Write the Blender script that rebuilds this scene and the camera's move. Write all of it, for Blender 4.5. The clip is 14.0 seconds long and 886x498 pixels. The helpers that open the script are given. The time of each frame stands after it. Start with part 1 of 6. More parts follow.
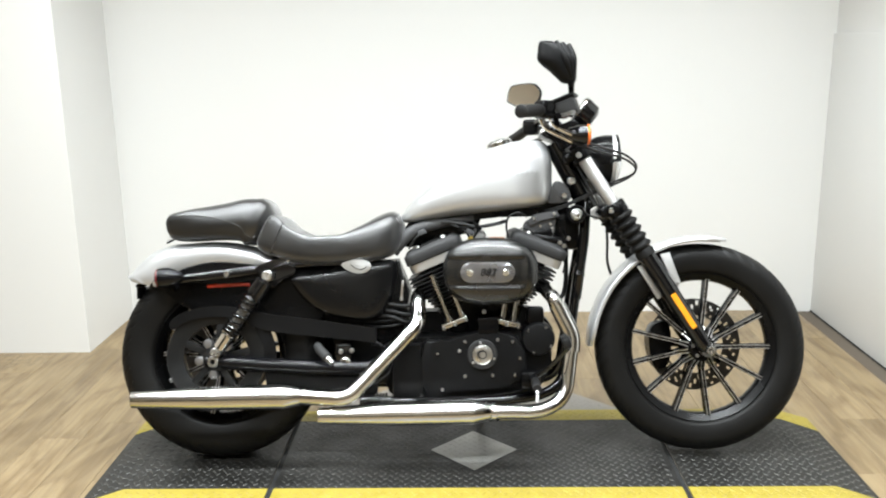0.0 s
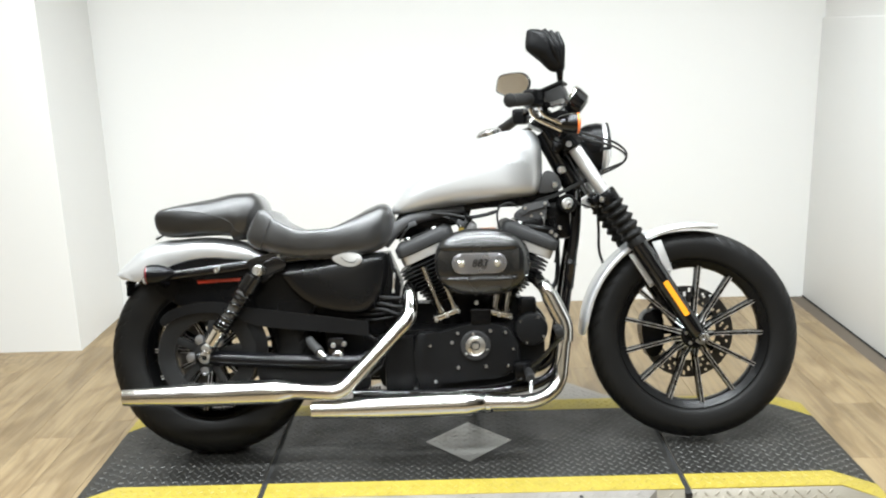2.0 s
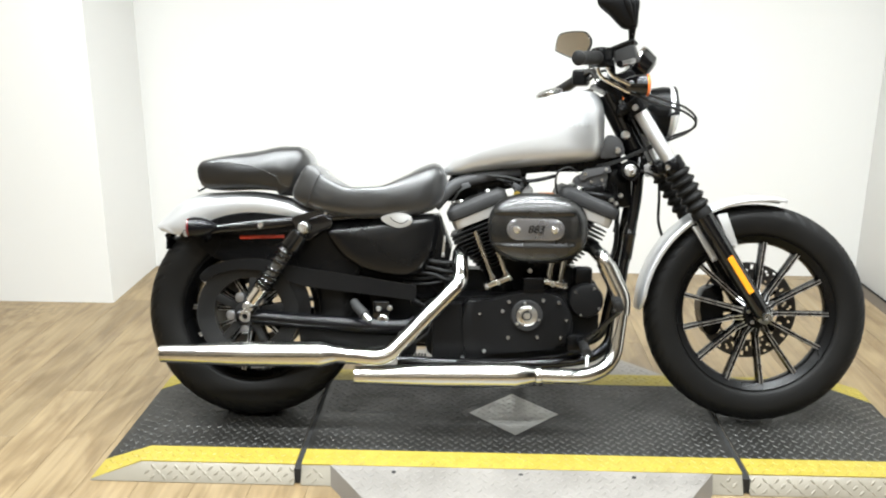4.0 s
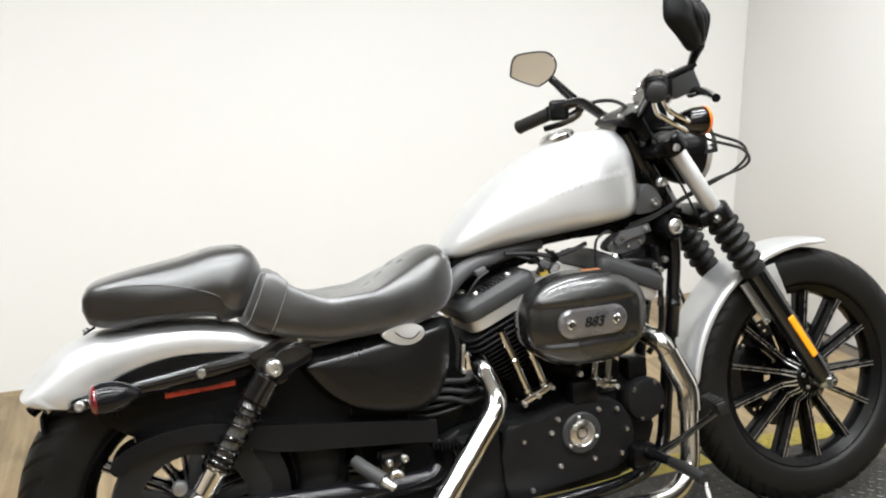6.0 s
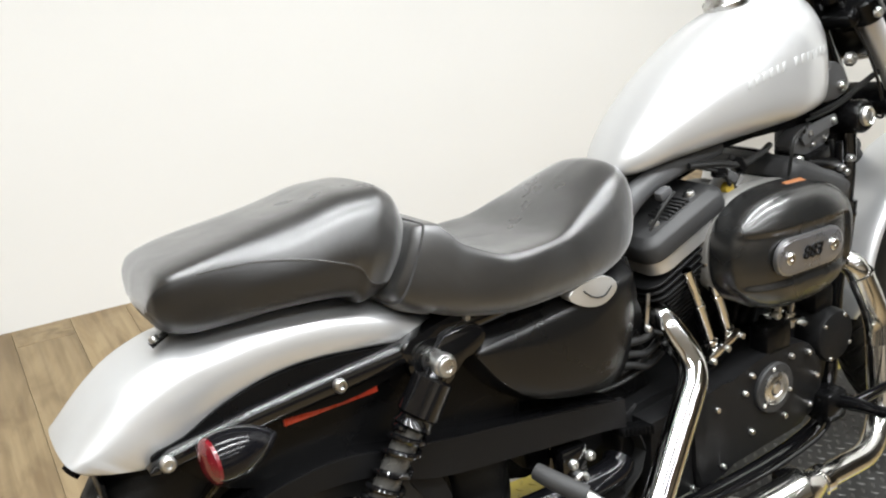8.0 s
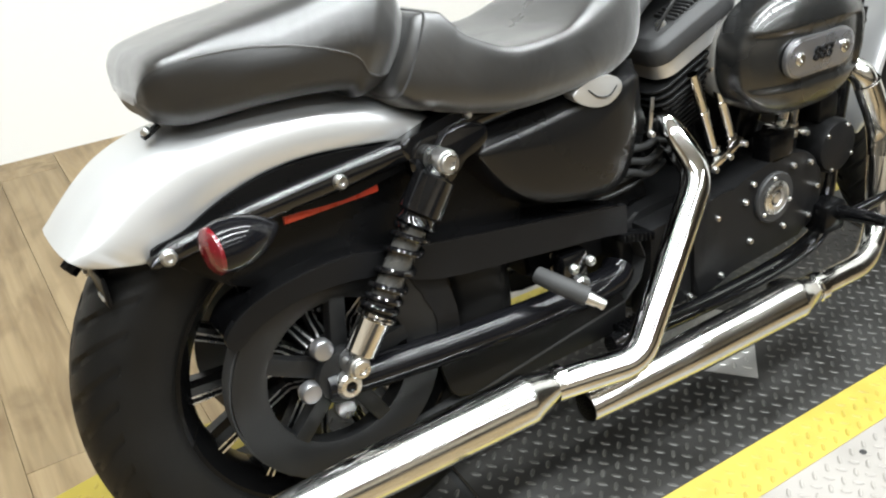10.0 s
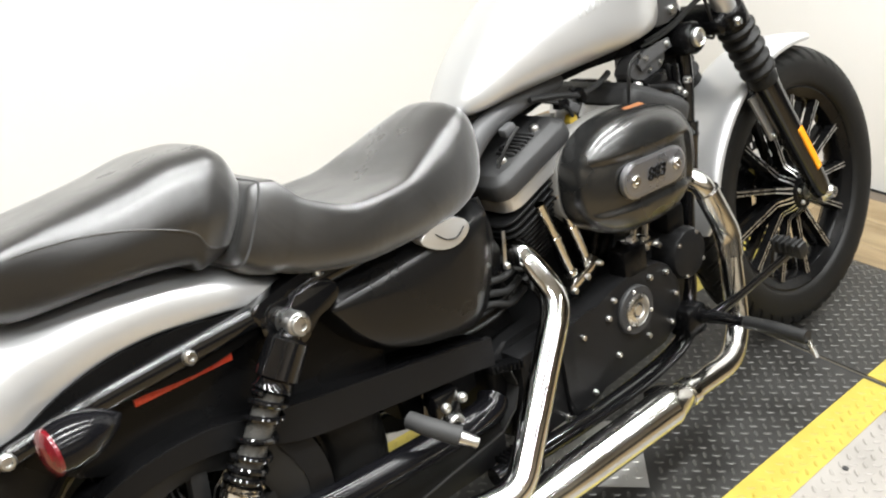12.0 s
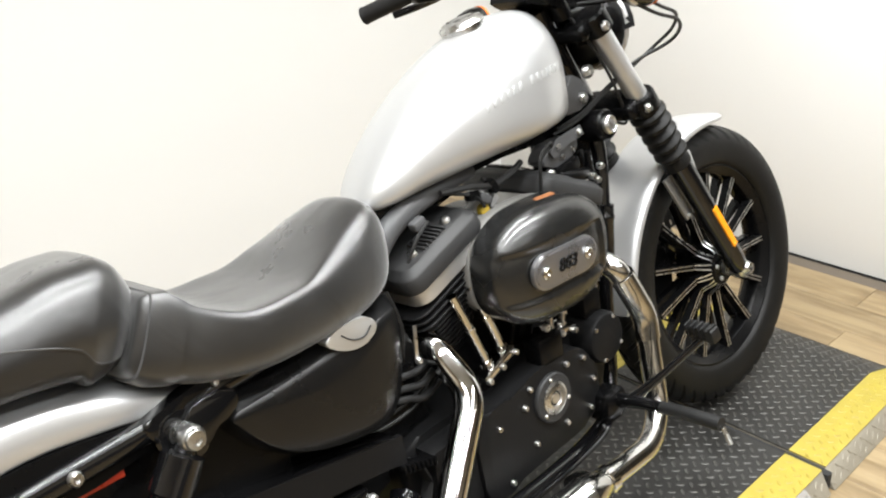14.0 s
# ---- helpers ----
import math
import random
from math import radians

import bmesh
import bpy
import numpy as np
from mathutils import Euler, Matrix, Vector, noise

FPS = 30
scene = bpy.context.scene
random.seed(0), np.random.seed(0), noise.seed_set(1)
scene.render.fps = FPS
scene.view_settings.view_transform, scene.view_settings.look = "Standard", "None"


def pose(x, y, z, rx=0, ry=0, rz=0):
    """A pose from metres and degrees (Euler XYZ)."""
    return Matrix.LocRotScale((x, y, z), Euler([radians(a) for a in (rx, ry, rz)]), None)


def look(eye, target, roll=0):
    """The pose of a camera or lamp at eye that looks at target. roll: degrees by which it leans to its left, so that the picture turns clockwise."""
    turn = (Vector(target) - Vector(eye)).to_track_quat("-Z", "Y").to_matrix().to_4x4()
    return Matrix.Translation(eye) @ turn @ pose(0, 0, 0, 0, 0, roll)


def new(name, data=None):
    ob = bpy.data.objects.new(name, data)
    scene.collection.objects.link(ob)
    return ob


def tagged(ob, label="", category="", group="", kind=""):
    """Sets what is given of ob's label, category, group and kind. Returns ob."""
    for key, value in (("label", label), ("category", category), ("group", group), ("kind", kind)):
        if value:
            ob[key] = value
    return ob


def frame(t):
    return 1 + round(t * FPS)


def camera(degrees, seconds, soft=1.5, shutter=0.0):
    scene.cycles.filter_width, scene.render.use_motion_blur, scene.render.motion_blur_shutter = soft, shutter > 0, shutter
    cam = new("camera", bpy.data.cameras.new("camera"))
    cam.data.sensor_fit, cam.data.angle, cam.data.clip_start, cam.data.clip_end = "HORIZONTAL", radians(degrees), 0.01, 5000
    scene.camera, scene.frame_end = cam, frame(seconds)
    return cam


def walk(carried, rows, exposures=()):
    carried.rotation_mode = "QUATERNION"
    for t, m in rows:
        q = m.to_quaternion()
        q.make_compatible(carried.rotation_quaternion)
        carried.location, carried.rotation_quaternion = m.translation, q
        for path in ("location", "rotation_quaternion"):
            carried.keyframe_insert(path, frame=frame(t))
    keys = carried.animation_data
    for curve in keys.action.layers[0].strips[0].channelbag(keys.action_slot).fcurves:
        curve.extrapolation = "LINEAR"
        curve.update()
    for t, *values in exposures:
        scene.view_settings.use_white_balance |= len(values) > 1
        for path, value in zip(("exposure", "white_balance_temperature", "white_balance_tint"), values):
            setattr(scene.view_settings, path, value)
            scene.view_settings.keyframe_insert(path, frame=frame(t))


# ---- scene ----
cam = camera(53.3, 14.0, soft=2.1)
PATH = [
    (0, (0.755, -2.729, 1.275), (0.718, -0.784, 0.809), -0.8),
    (0.5, (0.758, -2.728, 1.275), (0.728, -0.787, 0.793), -0.8),
    (1, (0.763, -2.722, 1.274), (0.729, -0.781, 0.794), -1.2),
    (1.5, (0.759, -2.714, 1.275), (0.724, -0.773, 0.795), -1.4),
    (2, (0.76, -2.717, 1.272), (0.739, -0.777, 0.787), -1.7),
    (2.5, (0.771, -2.716, 1.268), (0.767, -0.781, 0.765), -1.9),
    (3, (0.804, -2.689, 1.261), (0.802, -0.762, 0.723), -3.2),
    (3.5, (0.792, -2.641, 1.236), (0.675, -0.726, 0.671), -1.9),
    (3.7, (0.75, -2.638, 1.234), (0.646, -0.718, 0.681), -0.8),
    (5.8, (0.035, -1.849, 1.235), (0.5, -0.006, 0.613), -0.9),
    (6, (-0.03, -1.747, 1.262), (0.608, 0.066, 0.709), -1.0),
    (6.5, (-0.135, -1.479, 1.21), (0.395, 0.349, 0.597), -1.8),
    (7, (-0.174, -1.245, 1.238), (0.308, 0.592, 0.61), -1.9),
    (7.5, (-0.21, -1.126, 1.238), (0.48, 0.619, 0.545), -0.1),
    (8, (-0.325, -0.995, 1.2), (0.623, 0.548, 0.352), -0.1),
    (8.2, (-0.358, -0.972, 1.179), (0.572, 0.529, 0.239), 0.8),
    (10.3, (-0.345, -0.999, 1.116), (0.563, 0.377, -0.016), -0.9),
    (10.5, (-0.317, -1.005, 1.134), (0.655, 0.354, 0.034), -1.6),
    (11, (-0.289, -1.019, 1.131), (0.75, 0.303, 0.048), -2.6),
    (11.5, (-0.277, -1.02, 1.146), (0.787, 0.326, 0.119), -3.0),
    (12, (-0.272, -1.024, 1.166), (0.852, 0.353, 0.248), -3.1),
    (12.5, (-0.26, -1.025, 1.187), (0.927, 0.338, 0.331), -2.0),
    (13, (-0.24, -1.031, 1.22), (1.082, 0.279, 0.487), 2.8),
    (13.5, (-0.227, -1.028, 1.224), (1.108, 0.293, 0.534), 1.9),
    (14, (-0.194, -1.035, 1.225), (1.046, 0.299, 0.397), -2.2),
]
walk(cam, [(t, look(eye, target, roll)) for t, eye, target, roll in PATH],
     [(0, -0.16, 6330, 10), (1.0, -0.14, 6270, 10), (2.5, -0.09, 6270, 10), (3.3, 0.01, 6300, 10), (3.7, -0.01, 6330, 10), (6, -0.25, 6480, 13), (7, -0.32, 6480, 13),
      (8.2, -0.25, 6480, 13), (10.3, -0.03, 6350, 10), (11.5, -0.07, 6550, 12), (12.5, -0.03, 6650, 13), (13.2, -0.22, 6630, 13), (14, -0.17, 6600, 13)])

# ---- light ----
world = bpy.data.worlds.new("world")
scene.world = world
world.use_nodes = True
world.node_tree.nodes["Background"].inputs["Color"].default_value = (0.9, 0.93, 1.0, 1)
world.node_tree.nodes["Background"].inputs["Strength"].default_value = 0.02


def ceiling_lamp(x, y, z, sx, sy, watts, colour=(0.945, 0.99, 0.985)):
    lamp = bpy.data.lights.new("ceiling_lamp", "AREA")
    lamp.shape, lamp.size, lamp.size_y, lamp.energy, lamp.color = "RECTANGLE", sx, sy, watts, colour
    lamp.spread = radians(140)
    ob = new("ceiling_lamp", lamp)
    ob.matrix_world = pose(x, y, z)
    return ob


for lx in (-0.75, 0.55, 1.82):
    for ly, watts in ((0.05, 28), (-0.9, 42), (-2.0, 24), (-3.4, 18)):
        ceiling_lamp(lx, ly, 2.74, 1.2, 0.11, watts)

# ---- materials ----
def material(name, base, rough=0.5, metal=0.0, vary=0.08, vary_scale=6.0, grain=0.0, grain_scale=300.0,
             rough_vary=0.08, coat=0.0, spec=0.5, sheen=0.0, random_tint=0.0, stretch=(1, 1, 1), coat_rough=0.06):
    m = bpy.data.materials.new(name)
    m.use_nodes = True
    n, l = m.node_tree.nodes, m.node_tree.links
    b = n["Principled BSDF"]
    b.inputs["Metallic"].default_value = metal
    b.inputs["Coat Weight"].default_value = coat
    b.inputs["Coat Roughness"].default_value = coat_rough
    b.inputs["Specular IOR Level"].default_value = spec
    b.inputs["Sheen Weight"].default_value, b.inputs["Sheen Roughness"].default_value = sheen, 0.4
    co = n.new("ShaderNodeTexCoord")
    mp = n.new("ShaderNodeMapping")
    mp.inputs["Scale"].default_value = stretch
    l.new(co.outputs["Object"], mp.inputs["Vector"])
    big = n.new("ShaderNodeTexNoise")
    big.inputs["Scale"].default_value, big.inputs["Detail"].default_value = vary_scale, 6
    l.new(mp.outputs["Vector"], big.inputs["Vector"])
    mix = n.new("ShaderNodeMix")
    mix.data_type = "RGBA"
    mix.inputs["A"].default_value = (*[c * (1 - vary) for c in base], 1)
    mix.inputs["B"].default_value = (*[min(1, c * (1 + vary)) for c in base], 1)
    l.new(big.outputs["Fac"], mix.inputs["Factor"])
    colour = mix.outputs["Result"]
    if random_tint:
        info = n.new("ShaderNodeObjectInfo")
        hsv = n.new("ShaderNodeHueSaturation")
        ramp = n.new("ShaderNodeMapRange")
        ramp.inputs["To Min"].default_value, ramp.inputs["To Max"].default_value = 1 - random_tint, 1 + random_tint
        l.new(info.outputs["Random"], ramp.inputs["Value"])
        l.new(ramp.outputs["Result"], hsv.inputs["Value"])
        l.new(colour, hsv.inputs["Color"])
        colour = hsv.outputs["Color"]
    l.new(colour, b.inputs["Base Color"])
    fine = n.new("ShaderNodeTexNoise")
    fine.inputs["Scale"].default_value, fine.inputs["Detail"].default_value = grain_scale, 3
    l.new(mp.outputs["Vector"], fine.inputs["Vector"])
    rr = n.new("ShaderNodeMapRange")
    rr.inputs["From Min"].default_value, rr.inputs["From Max"].default_value = 0.3, 0.7
    rr.inputs["To Min"].default_value, rr.inputs["To Max"].default_value = max(0.01, rough - rough_vary), min(1, rough + rough_vary)
    l.new(big.outputs["Fac"], rr.inputs["Value"])
    l.new(rr.outputs["Result"], b.inputs["Roughness"])
    if grain:
        bump = n.new("ShaderNodeBump")
        bump.inputs["Strength"].default_value, bump.inputs["Distance"].default_value = grain, 0.001
        l.new(fine.outputs["Fac"], bump.inputs["Height"])
        l.new(bump.outputs["Normal"], b.inputs["Normal"])
    return m


WALL = material("wall_paint", (0.73, 0.727, 0.71), 0.6, vary=0.015, vary_scale=1.2, grain=0.12, grain_scale=160)
# the ceiling is out of view; its grey sets chrome reflections and fill
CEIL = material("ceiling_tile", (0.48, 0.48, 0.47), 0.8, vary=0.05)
# tones of unseen added walls: dark for black gloss, beige for mirror and chrome
DIM = material("unseen_wall_brown", (0.080, 0.072, 0.062), 0.7, vary=0.2)
BEIGE = material("unseen_wall_beige", (0.70, 0.625, 0.515), 0.7, vary=0.06)
SILVER = material("silver_paint", (0.55, 0.555, 0.56), 0.36, 0.66, vary=0.03, grain=0.05, grain_scale=1500, rough_vary=0.04, coat=0.35)
GLOSS = material("gloss_black_paint", (0.003, 0.003, 0.0033), 0.07, vary=0.3, rough_vary=0.03, coat=0.3, spec=0.4)
ARM = material("black_arm_enamel", (0.004, 0.004, 0.0048), 0.15, vary=0.3, rough_vary=0.05, coat=0.0, spec=0.25)
SATIN = material("satin_black_paint", (0.003, 0.003, 0.0032), 0.27, vary=0.25, grain=0.06, grain_scale=900, spec=0.15)
RIM = material("badge_rim_steel", (0.34, 0.34, 0.35), 0.3, 0.9, vary=0.1)
ROCKER = material("rocker_black_coat", (0.022, 0.022, 0.0225), 0.5, vary=0.25, grain=0.4, grain_scale=700, spec=0.35)
WRINKLE = material("wrinkle_black_coat", (0.0075, 0.0075, 0.0078), 0.38, vary=0.25, grain=0.3, grain_scale=700, spec=0.12)
PLASTIC = material("black_plastic", (0.0045, 0.0045, 0.0048), 0.42, vary=0.2, grain=0.2, grain_scale=600, spec=0.18)
RUBBER = material("black_rubber", (0.008, 0.008, 0.008), 0.52, vary=0.3, vary_scale=14, grain=0.3, grain_scale=500, spec=0.35)
LEATHER = material("black_vinyl", (0.0072, 0.0069, 0.0067), 0.34, vary=0.3, vary_scale=9, grain=0.2, grain_scale=650, rough_vary=0.08, spec=0.9, sheen=0.40)
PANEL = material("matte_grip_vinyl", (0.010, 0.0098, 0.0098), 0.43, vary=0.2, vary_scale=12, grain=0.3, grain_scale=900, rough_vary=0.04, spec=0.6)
CHROME = material("chrome", (0.63, 0.625, 0.61), 0.075, 1.0, vary=0.02, rough_vary=0.025)
SATIN_CHROME = material("muffler_chrome", (0.60, 0.595, 0.575), 0.16, 1.0, vary=0.03, vary_scale=14, rough_vary=0.04)
STEEL = material("zinc_steel", (0.62, 0.62, 0.61), 0.3, 1.0, vary=0.12, vary_scale=40, rough_vary=0.12)
BRUSHED = material("satin_aluminium", (0.58, 0.58, 0.575), 0.46, 0.85, vary=0.06, vary_scale=20, grain=0.1, grain_scale=800)
MACHINED = material("machined_edge", (0.64, 0.64, 0.64), 0.28, 0.95, vary=0.05, vary_scale=30)
ORANGE = material("amber_plastic", (0.85, 0.33, 0.015), 0.2, vary=0.08, vary_scale=40, coat=0.5)
RED = material("red_plastic", (0.48, 0.045, 0.018), 0.3, vary=0.12, vary_scale=60, coat=0.1)
LENS_RED = material("dark_red_lens", (0.11, 0.004, 0.008), 0.2, vary=0.5, vary_scale=160, coat=0.6, spec=0.5)
DISC = material("brake_steel", (0.13, 0.127, 0.124), 0.38, 0.9, vary=0.12, vary_scale=25)
MIRROR = material("mirror_silver", (0.93, 0.93, 0.92), 0.015, 1.0, vary=0.0, rough_vary=0.005)
DIAL = material("dial_face", (0.055, 0.05, 0.042), 0.35, vary=0.1, vary_scale=40)
MARK = material("dial_marks", (0.40, 0.39, 0.36), 0.5)
LETTER = material("tank_letters", (0.50, 0.51, 0.51), 0.4, 0.5, vary=0.1)
TREAD = material("dark_tread_plate", (0.0145, 0.0138, 0.0124), 0.46, 0.1, vary=0.6, vary_scale=9, grain=0.4, grain_scale=260, rough_vary=0.14, spec=0.42)
YELLOW = material("yellow_floor_paint", (0.30, 0.236, 0.030), 0.5, vary=0.24, vary_scale=22, grain=0.2, grain_scale=220)
YELLOW_BAR = material("worn_yellow_bar", (0.275, 0.212, 0.030), 0.45, vary=0.3, vary_scale=20, grain=0.2)
PLATE = material("bare_tread_plate", (0.240, 0.217, 0.172), 0.50, 0.2, vary=0.12, vary_scale=8, grain=0.15, grain_scale=240, rough_vary=0.12)
BARE = material("bare_aluminium_plate", (0.245, 0.228, 0.208), 0.5, 0.3, vary=0.2, vary_scale=8, grain=0.15, grain_scale=240, rough_vary=0.12)
WORN = material("worn_tread_bar", (0.054, 0.0525, 0.048), 0.43, 0.35, vary=0.5, vary_scale=14, grain=0.2)
INLAY = material("bright_tread_inlay", (0.38, 0.375, 0.355), 0.42, 0.55, vary=0.2, vary_scale=12, grain=0.2, grain_scale=240, rough_vary=0.12)
LENS_AMBER = material("amber_lens", (0.78, 0.17, 0.03), 0.12, vary=0.15, vary_scale=80, coat=0.6)
TYRE = material("dusty_tyre_rubber", (0.0052, 0.005, 0.0047), 0.50, vary=0.4, vary_scale=10, grain=0.3, grain_scale=400, spec=0.2)
AIRBOX = material("satin_black_air_cover", (0.0075, 0.0076, 0.0075), 0.25, vary=0.2, rough_vary=0.05, grain=0.04, grain_scale=900, spec=0.8)
COVER = material("satin_black_cover", (0.0042, 0.0042, 0.0044), 0.28, vary=0.2, rough_vary=0.04, spec=0.33)
BADGE = material("steel_badge", (0.27, 0.27, 0.285), 0.30, 0.85, vary=0.1, vary_scale=30, grain=0.1, grain_scale=900)
GREY = material("grey_plastic", (0.066, 0.0665, 0.069), 0.44, vary=0.2, grain=0.2, grain_scale=500, spec=0.3)
PULLEY = material("grey_pulley_coat", (0.010, 0.0102, 0.0105), 0.42, 0.2, vary=0.25, vary_scale=14, grain=0.2, grain_scale=500, spec=0.35)
BASE = material("floor_base", (0.10, 0.08, 0.06), 0.8)
GAP = material("shadow_gap_rubber", (0.01, 0.01, 0.01), 0.8)
DUSTY = material("dusty_grey_casting", (0.16, 0.156, 0.148), 0.55, 0.1, vary=0.2, vary_scale=30, grain=0.2)
DAMPER = material("dark_damper_body", (0.075, 0.073, 0.068), 0.28, 0.3, vary=0.1, vary_scale=30)
BELT = material("drive_belt", (0.02, 0.02, 0.02), 0.7, grain=0.3)


def wood_material():
    m = material("light_oak_plank", (0.222, 0.169, 0.097), 0.40, vary=0.12, vary_scale=4, grain=0.2, grain_scale=60,
                 random_tint=0.10, stretch=(15, 0.75, 1))
    n, l = m.node_tree.nodes, m.node_tree.links
    mp = [k for k in n if k.type == "MAPPING"][0]
    info = [k for k in n if k.type == "OBJECT_INFO"][0]
    mul = n.new("ShaderNodeMath")
    mul.operation = "MULTIPLY"
    mul.inputs[1].default_value = 37.0
    l.new(info.outputs["Random"], mul.inputs[0])
    l.new(mul.outputs[0], mp.inputs["Location"])
    hsv = [k for k in n if k.type == "HUE_SAT"][0]
    b = n["Principled BSDF"]
    streak = n.new("ShaderNodeTexNoise")
    streak.inputs["Scale"].default_value, streak.inputs["Detail"].default_value, streak.inputs["Distortion"].default_value = 3.0, 8, 0.6
    l.new(mp.outputs["Vector"], streak.inputs["Vector"])
    ramp = n.new("ShaderNodeValToRGB")
    ramp.color_ramp.elements[0].position, ramp.color_ramp.elements[0].color = 0.36, (0.80, 0.75, 0.68, 1)
    ramp.color_ramp.elements[1].position, ramp.color_ramp.elements[1].color = 0.62, (1.08, 1.06, 1.02, 1)
    l.new(streak.outputs["Fac"], ramp.inputs["Fac"])
    mul2 = n.new("ShaderNodeMix")
    mul2.data_type, mul2.blend_type = "RGBA", "MULTIPLY"
    mul2.inputs["Factor"].default_value = 1.0
    l.new(hsv.outputs["Color"], mul2.inputs["A"])
    l.new(ramp.outputs["Color"], mul2.inputs["B"])
    # broad smoky figure and small knots
    wide = n.new("ShaderNodeMapping")
    wide.inputs["Scale"].default_value = (5.0, 1.5, 1.0)
    l.new([k for k in n if k.type == "TEX_COORD"][0].outputs["Object"], wide.inputs["Vector"])
    l.new(mul.outputs[0], wide.inputs["Location"])
    smoke = n.new("ShaderNodeTexNoise")
    smoke.inputs["Scale"].default_value, smoke.inputs["Detail"].default_value, smoke.inputs["Distortion"].default_value = 2.2, 5, 1.2
    l.new(wide.outputs["Vector"], smoke.inputs["Vector"])
    ramp2 = n.new("ShaderNodeValToRGB")
    ramp2.color_ramp.elements[0].position, ramp2.color_ramp.elements[0].color = 0.36, (0.74, 0.69, 0.63, 1)
    ramp2.color_ramp.elements[1].position, ramp2.color_ramp.elements[1].color = 0.56, (1.06, 1.05, 1.03, 1)
    l.new(smoke.outputs["Fac"], ramp2.inputs["Fac"])
    mul3 = n.new("ShaderNodeMix")
    mul3.data_type, mul3.blend_type = "RGBA", "MULTIPLY"
    mul3.inputs["Factor"].default_value = 1.0
    l.new(mul2.outputs["Result"], mul3.inputs["A"])
    l.new(ramp2.outputs["Color"], mul3.inputs["B"])
    l.new(mul3.outputs["Result"], b.inputs["Base Color"])
    return m


WOOD = wood_material()


def crease(m, scale, depth, strength):
    """Adds broad soft creases under the fine grain of a material."""
    n, l = m.node_tree.nodes, m.node_tree.links
    fine = [k for k in n if k.type == "BUMP"][0]
    wave = n.new("ShaderNodeTexNoise")
    wave.inputs["Scale"].default_value, wave.inputs["Detail"].default_value, wave.inputs["Distortion"].default_value = scale, 3, 1.6
    co = [k for k in n if k.type == "TEX_COORD"][0]
    st = n.new("ShaderNodeMapping")
    st.inputs["Scale"].default_value = (1.0, 0.6, 0.55)
    l.new(co.outputs["Object"], st.inputs["Vector"])
    l.new(st.outputs["Vector"], wave.inputs["Vector"])
    broad = n.new("ShaderNodeBump")
    broad.inputs["Strength"].default_value, broad.inputs["Distance"].default_value = strength, depth
    l.new(wave.outputs["Fac"], broad.inputs["Height"])
    l.new(broad.outputs["Normal"], fine.inputs["Normal"])


crease(LEATHER, 9.0, 0.010, 0.22)

# ---- mesh helpers ----
CENTRED = [False]
# the right-hand engine side and controls sit turned a little against the middle plane
SIDE = pose(0, 0.0534, 0.0130, 3.7)
V = Vector


def finish(name, bm, mats, sharp=38):
    me = bpy.data.meshes.new(name)
    bmesh.ops.recalc_face_normals(bm, faces=bm.faces)
    bm.to_mesh(me)
    bm.free()
    for p in me.polygons:
        p.use_smooth = True
    me.set_sharp_from_angle(angle=radians(sharp))
    for m in mats if isinstance(mats, (list, tuple)) else [mats]:
        me.materials.append(m)
    return me


def part(name, bm, mats, parent, label="", sharp=38):
    ob = new(name, finish(name, bm, mats, sharp))
    ob.parent = parent
    if parent.name == "motorcycle" and not CENTRED[0]:
        ob.matrix_local = SIDE
    return tagged(ob, label)


def hermite(keys):
    xs = [k[0] for k in keys]
    ys = [k[1] for k in keys]
    d = [(ys[i + 1] - ys[i]) / (xs[i + 1] - xs[i]) for i in range(len(xs) - 1)]
    m = [d[0]] + [0 if a * b <= 0 else 2 * a * b / (a + b) for a, b in zip(d, d[1:])] + [d[-1]]

    def at(x):
        if x <= xs[0]:
            return ys[0]
        if x >= xs[-1]:
            return ys[-1]
        i = max(k for k in range(len(xs) - 1) if xs[k] <= x)
        h = xs[i + 1] - xs[i]
        t = (x - xs[i]) / h
        return ((2 * t**3 - 3 * t**2 + 1) * ys[i] + (t**3 - 2 * t**2 + t) * h * m[i]
                + (3 * t**2 - 2 * t**3) * ys[i + 1] + (t**3 - t**2) * h * m[i + 1])
    return at


def spline(pts, steps=6):
    pts = [V(p) for p in pts]
    if len(pts) < 3:
        return pts
    out = []
    for i in range(len(pts) - 1):
        a, b, c, d = pts[max(i - 1, 0)], pts[i], pts[i + 1], pts[min(i + 2, len(pts) - 1)]
        for k in range(steps):
            t = k / steps
            out.append(0.5 * ((2 * b) + (c - a) * t + (2 * a - 5 * b + 4 * c - d) * t * t + (3 * b - a - 3 * c + d) * t**3))
    return out + [pts[-1]]


def rings(bm, loops, caps=True, closed=False, index=0):
    vs = [[bm.verts.new(p) for p in loop] for loop in loops]
    n = len(vs[0])
    pairs = list(zip(vs, vs[1:])) + ([(vs[-1], vs[0])] if closed else [])
    for a, b in pairs:
        for i in range(n):
            fa = bm.faces.new((a[i], a[(i + 1) % n], b[(i + 1) % n], b[i]))
            fa.material_index = index
    if caps and not closed:
        for loop in (vs[0], vs[-1]):
            bm.faces.new(loop).material_index = index
    return vs


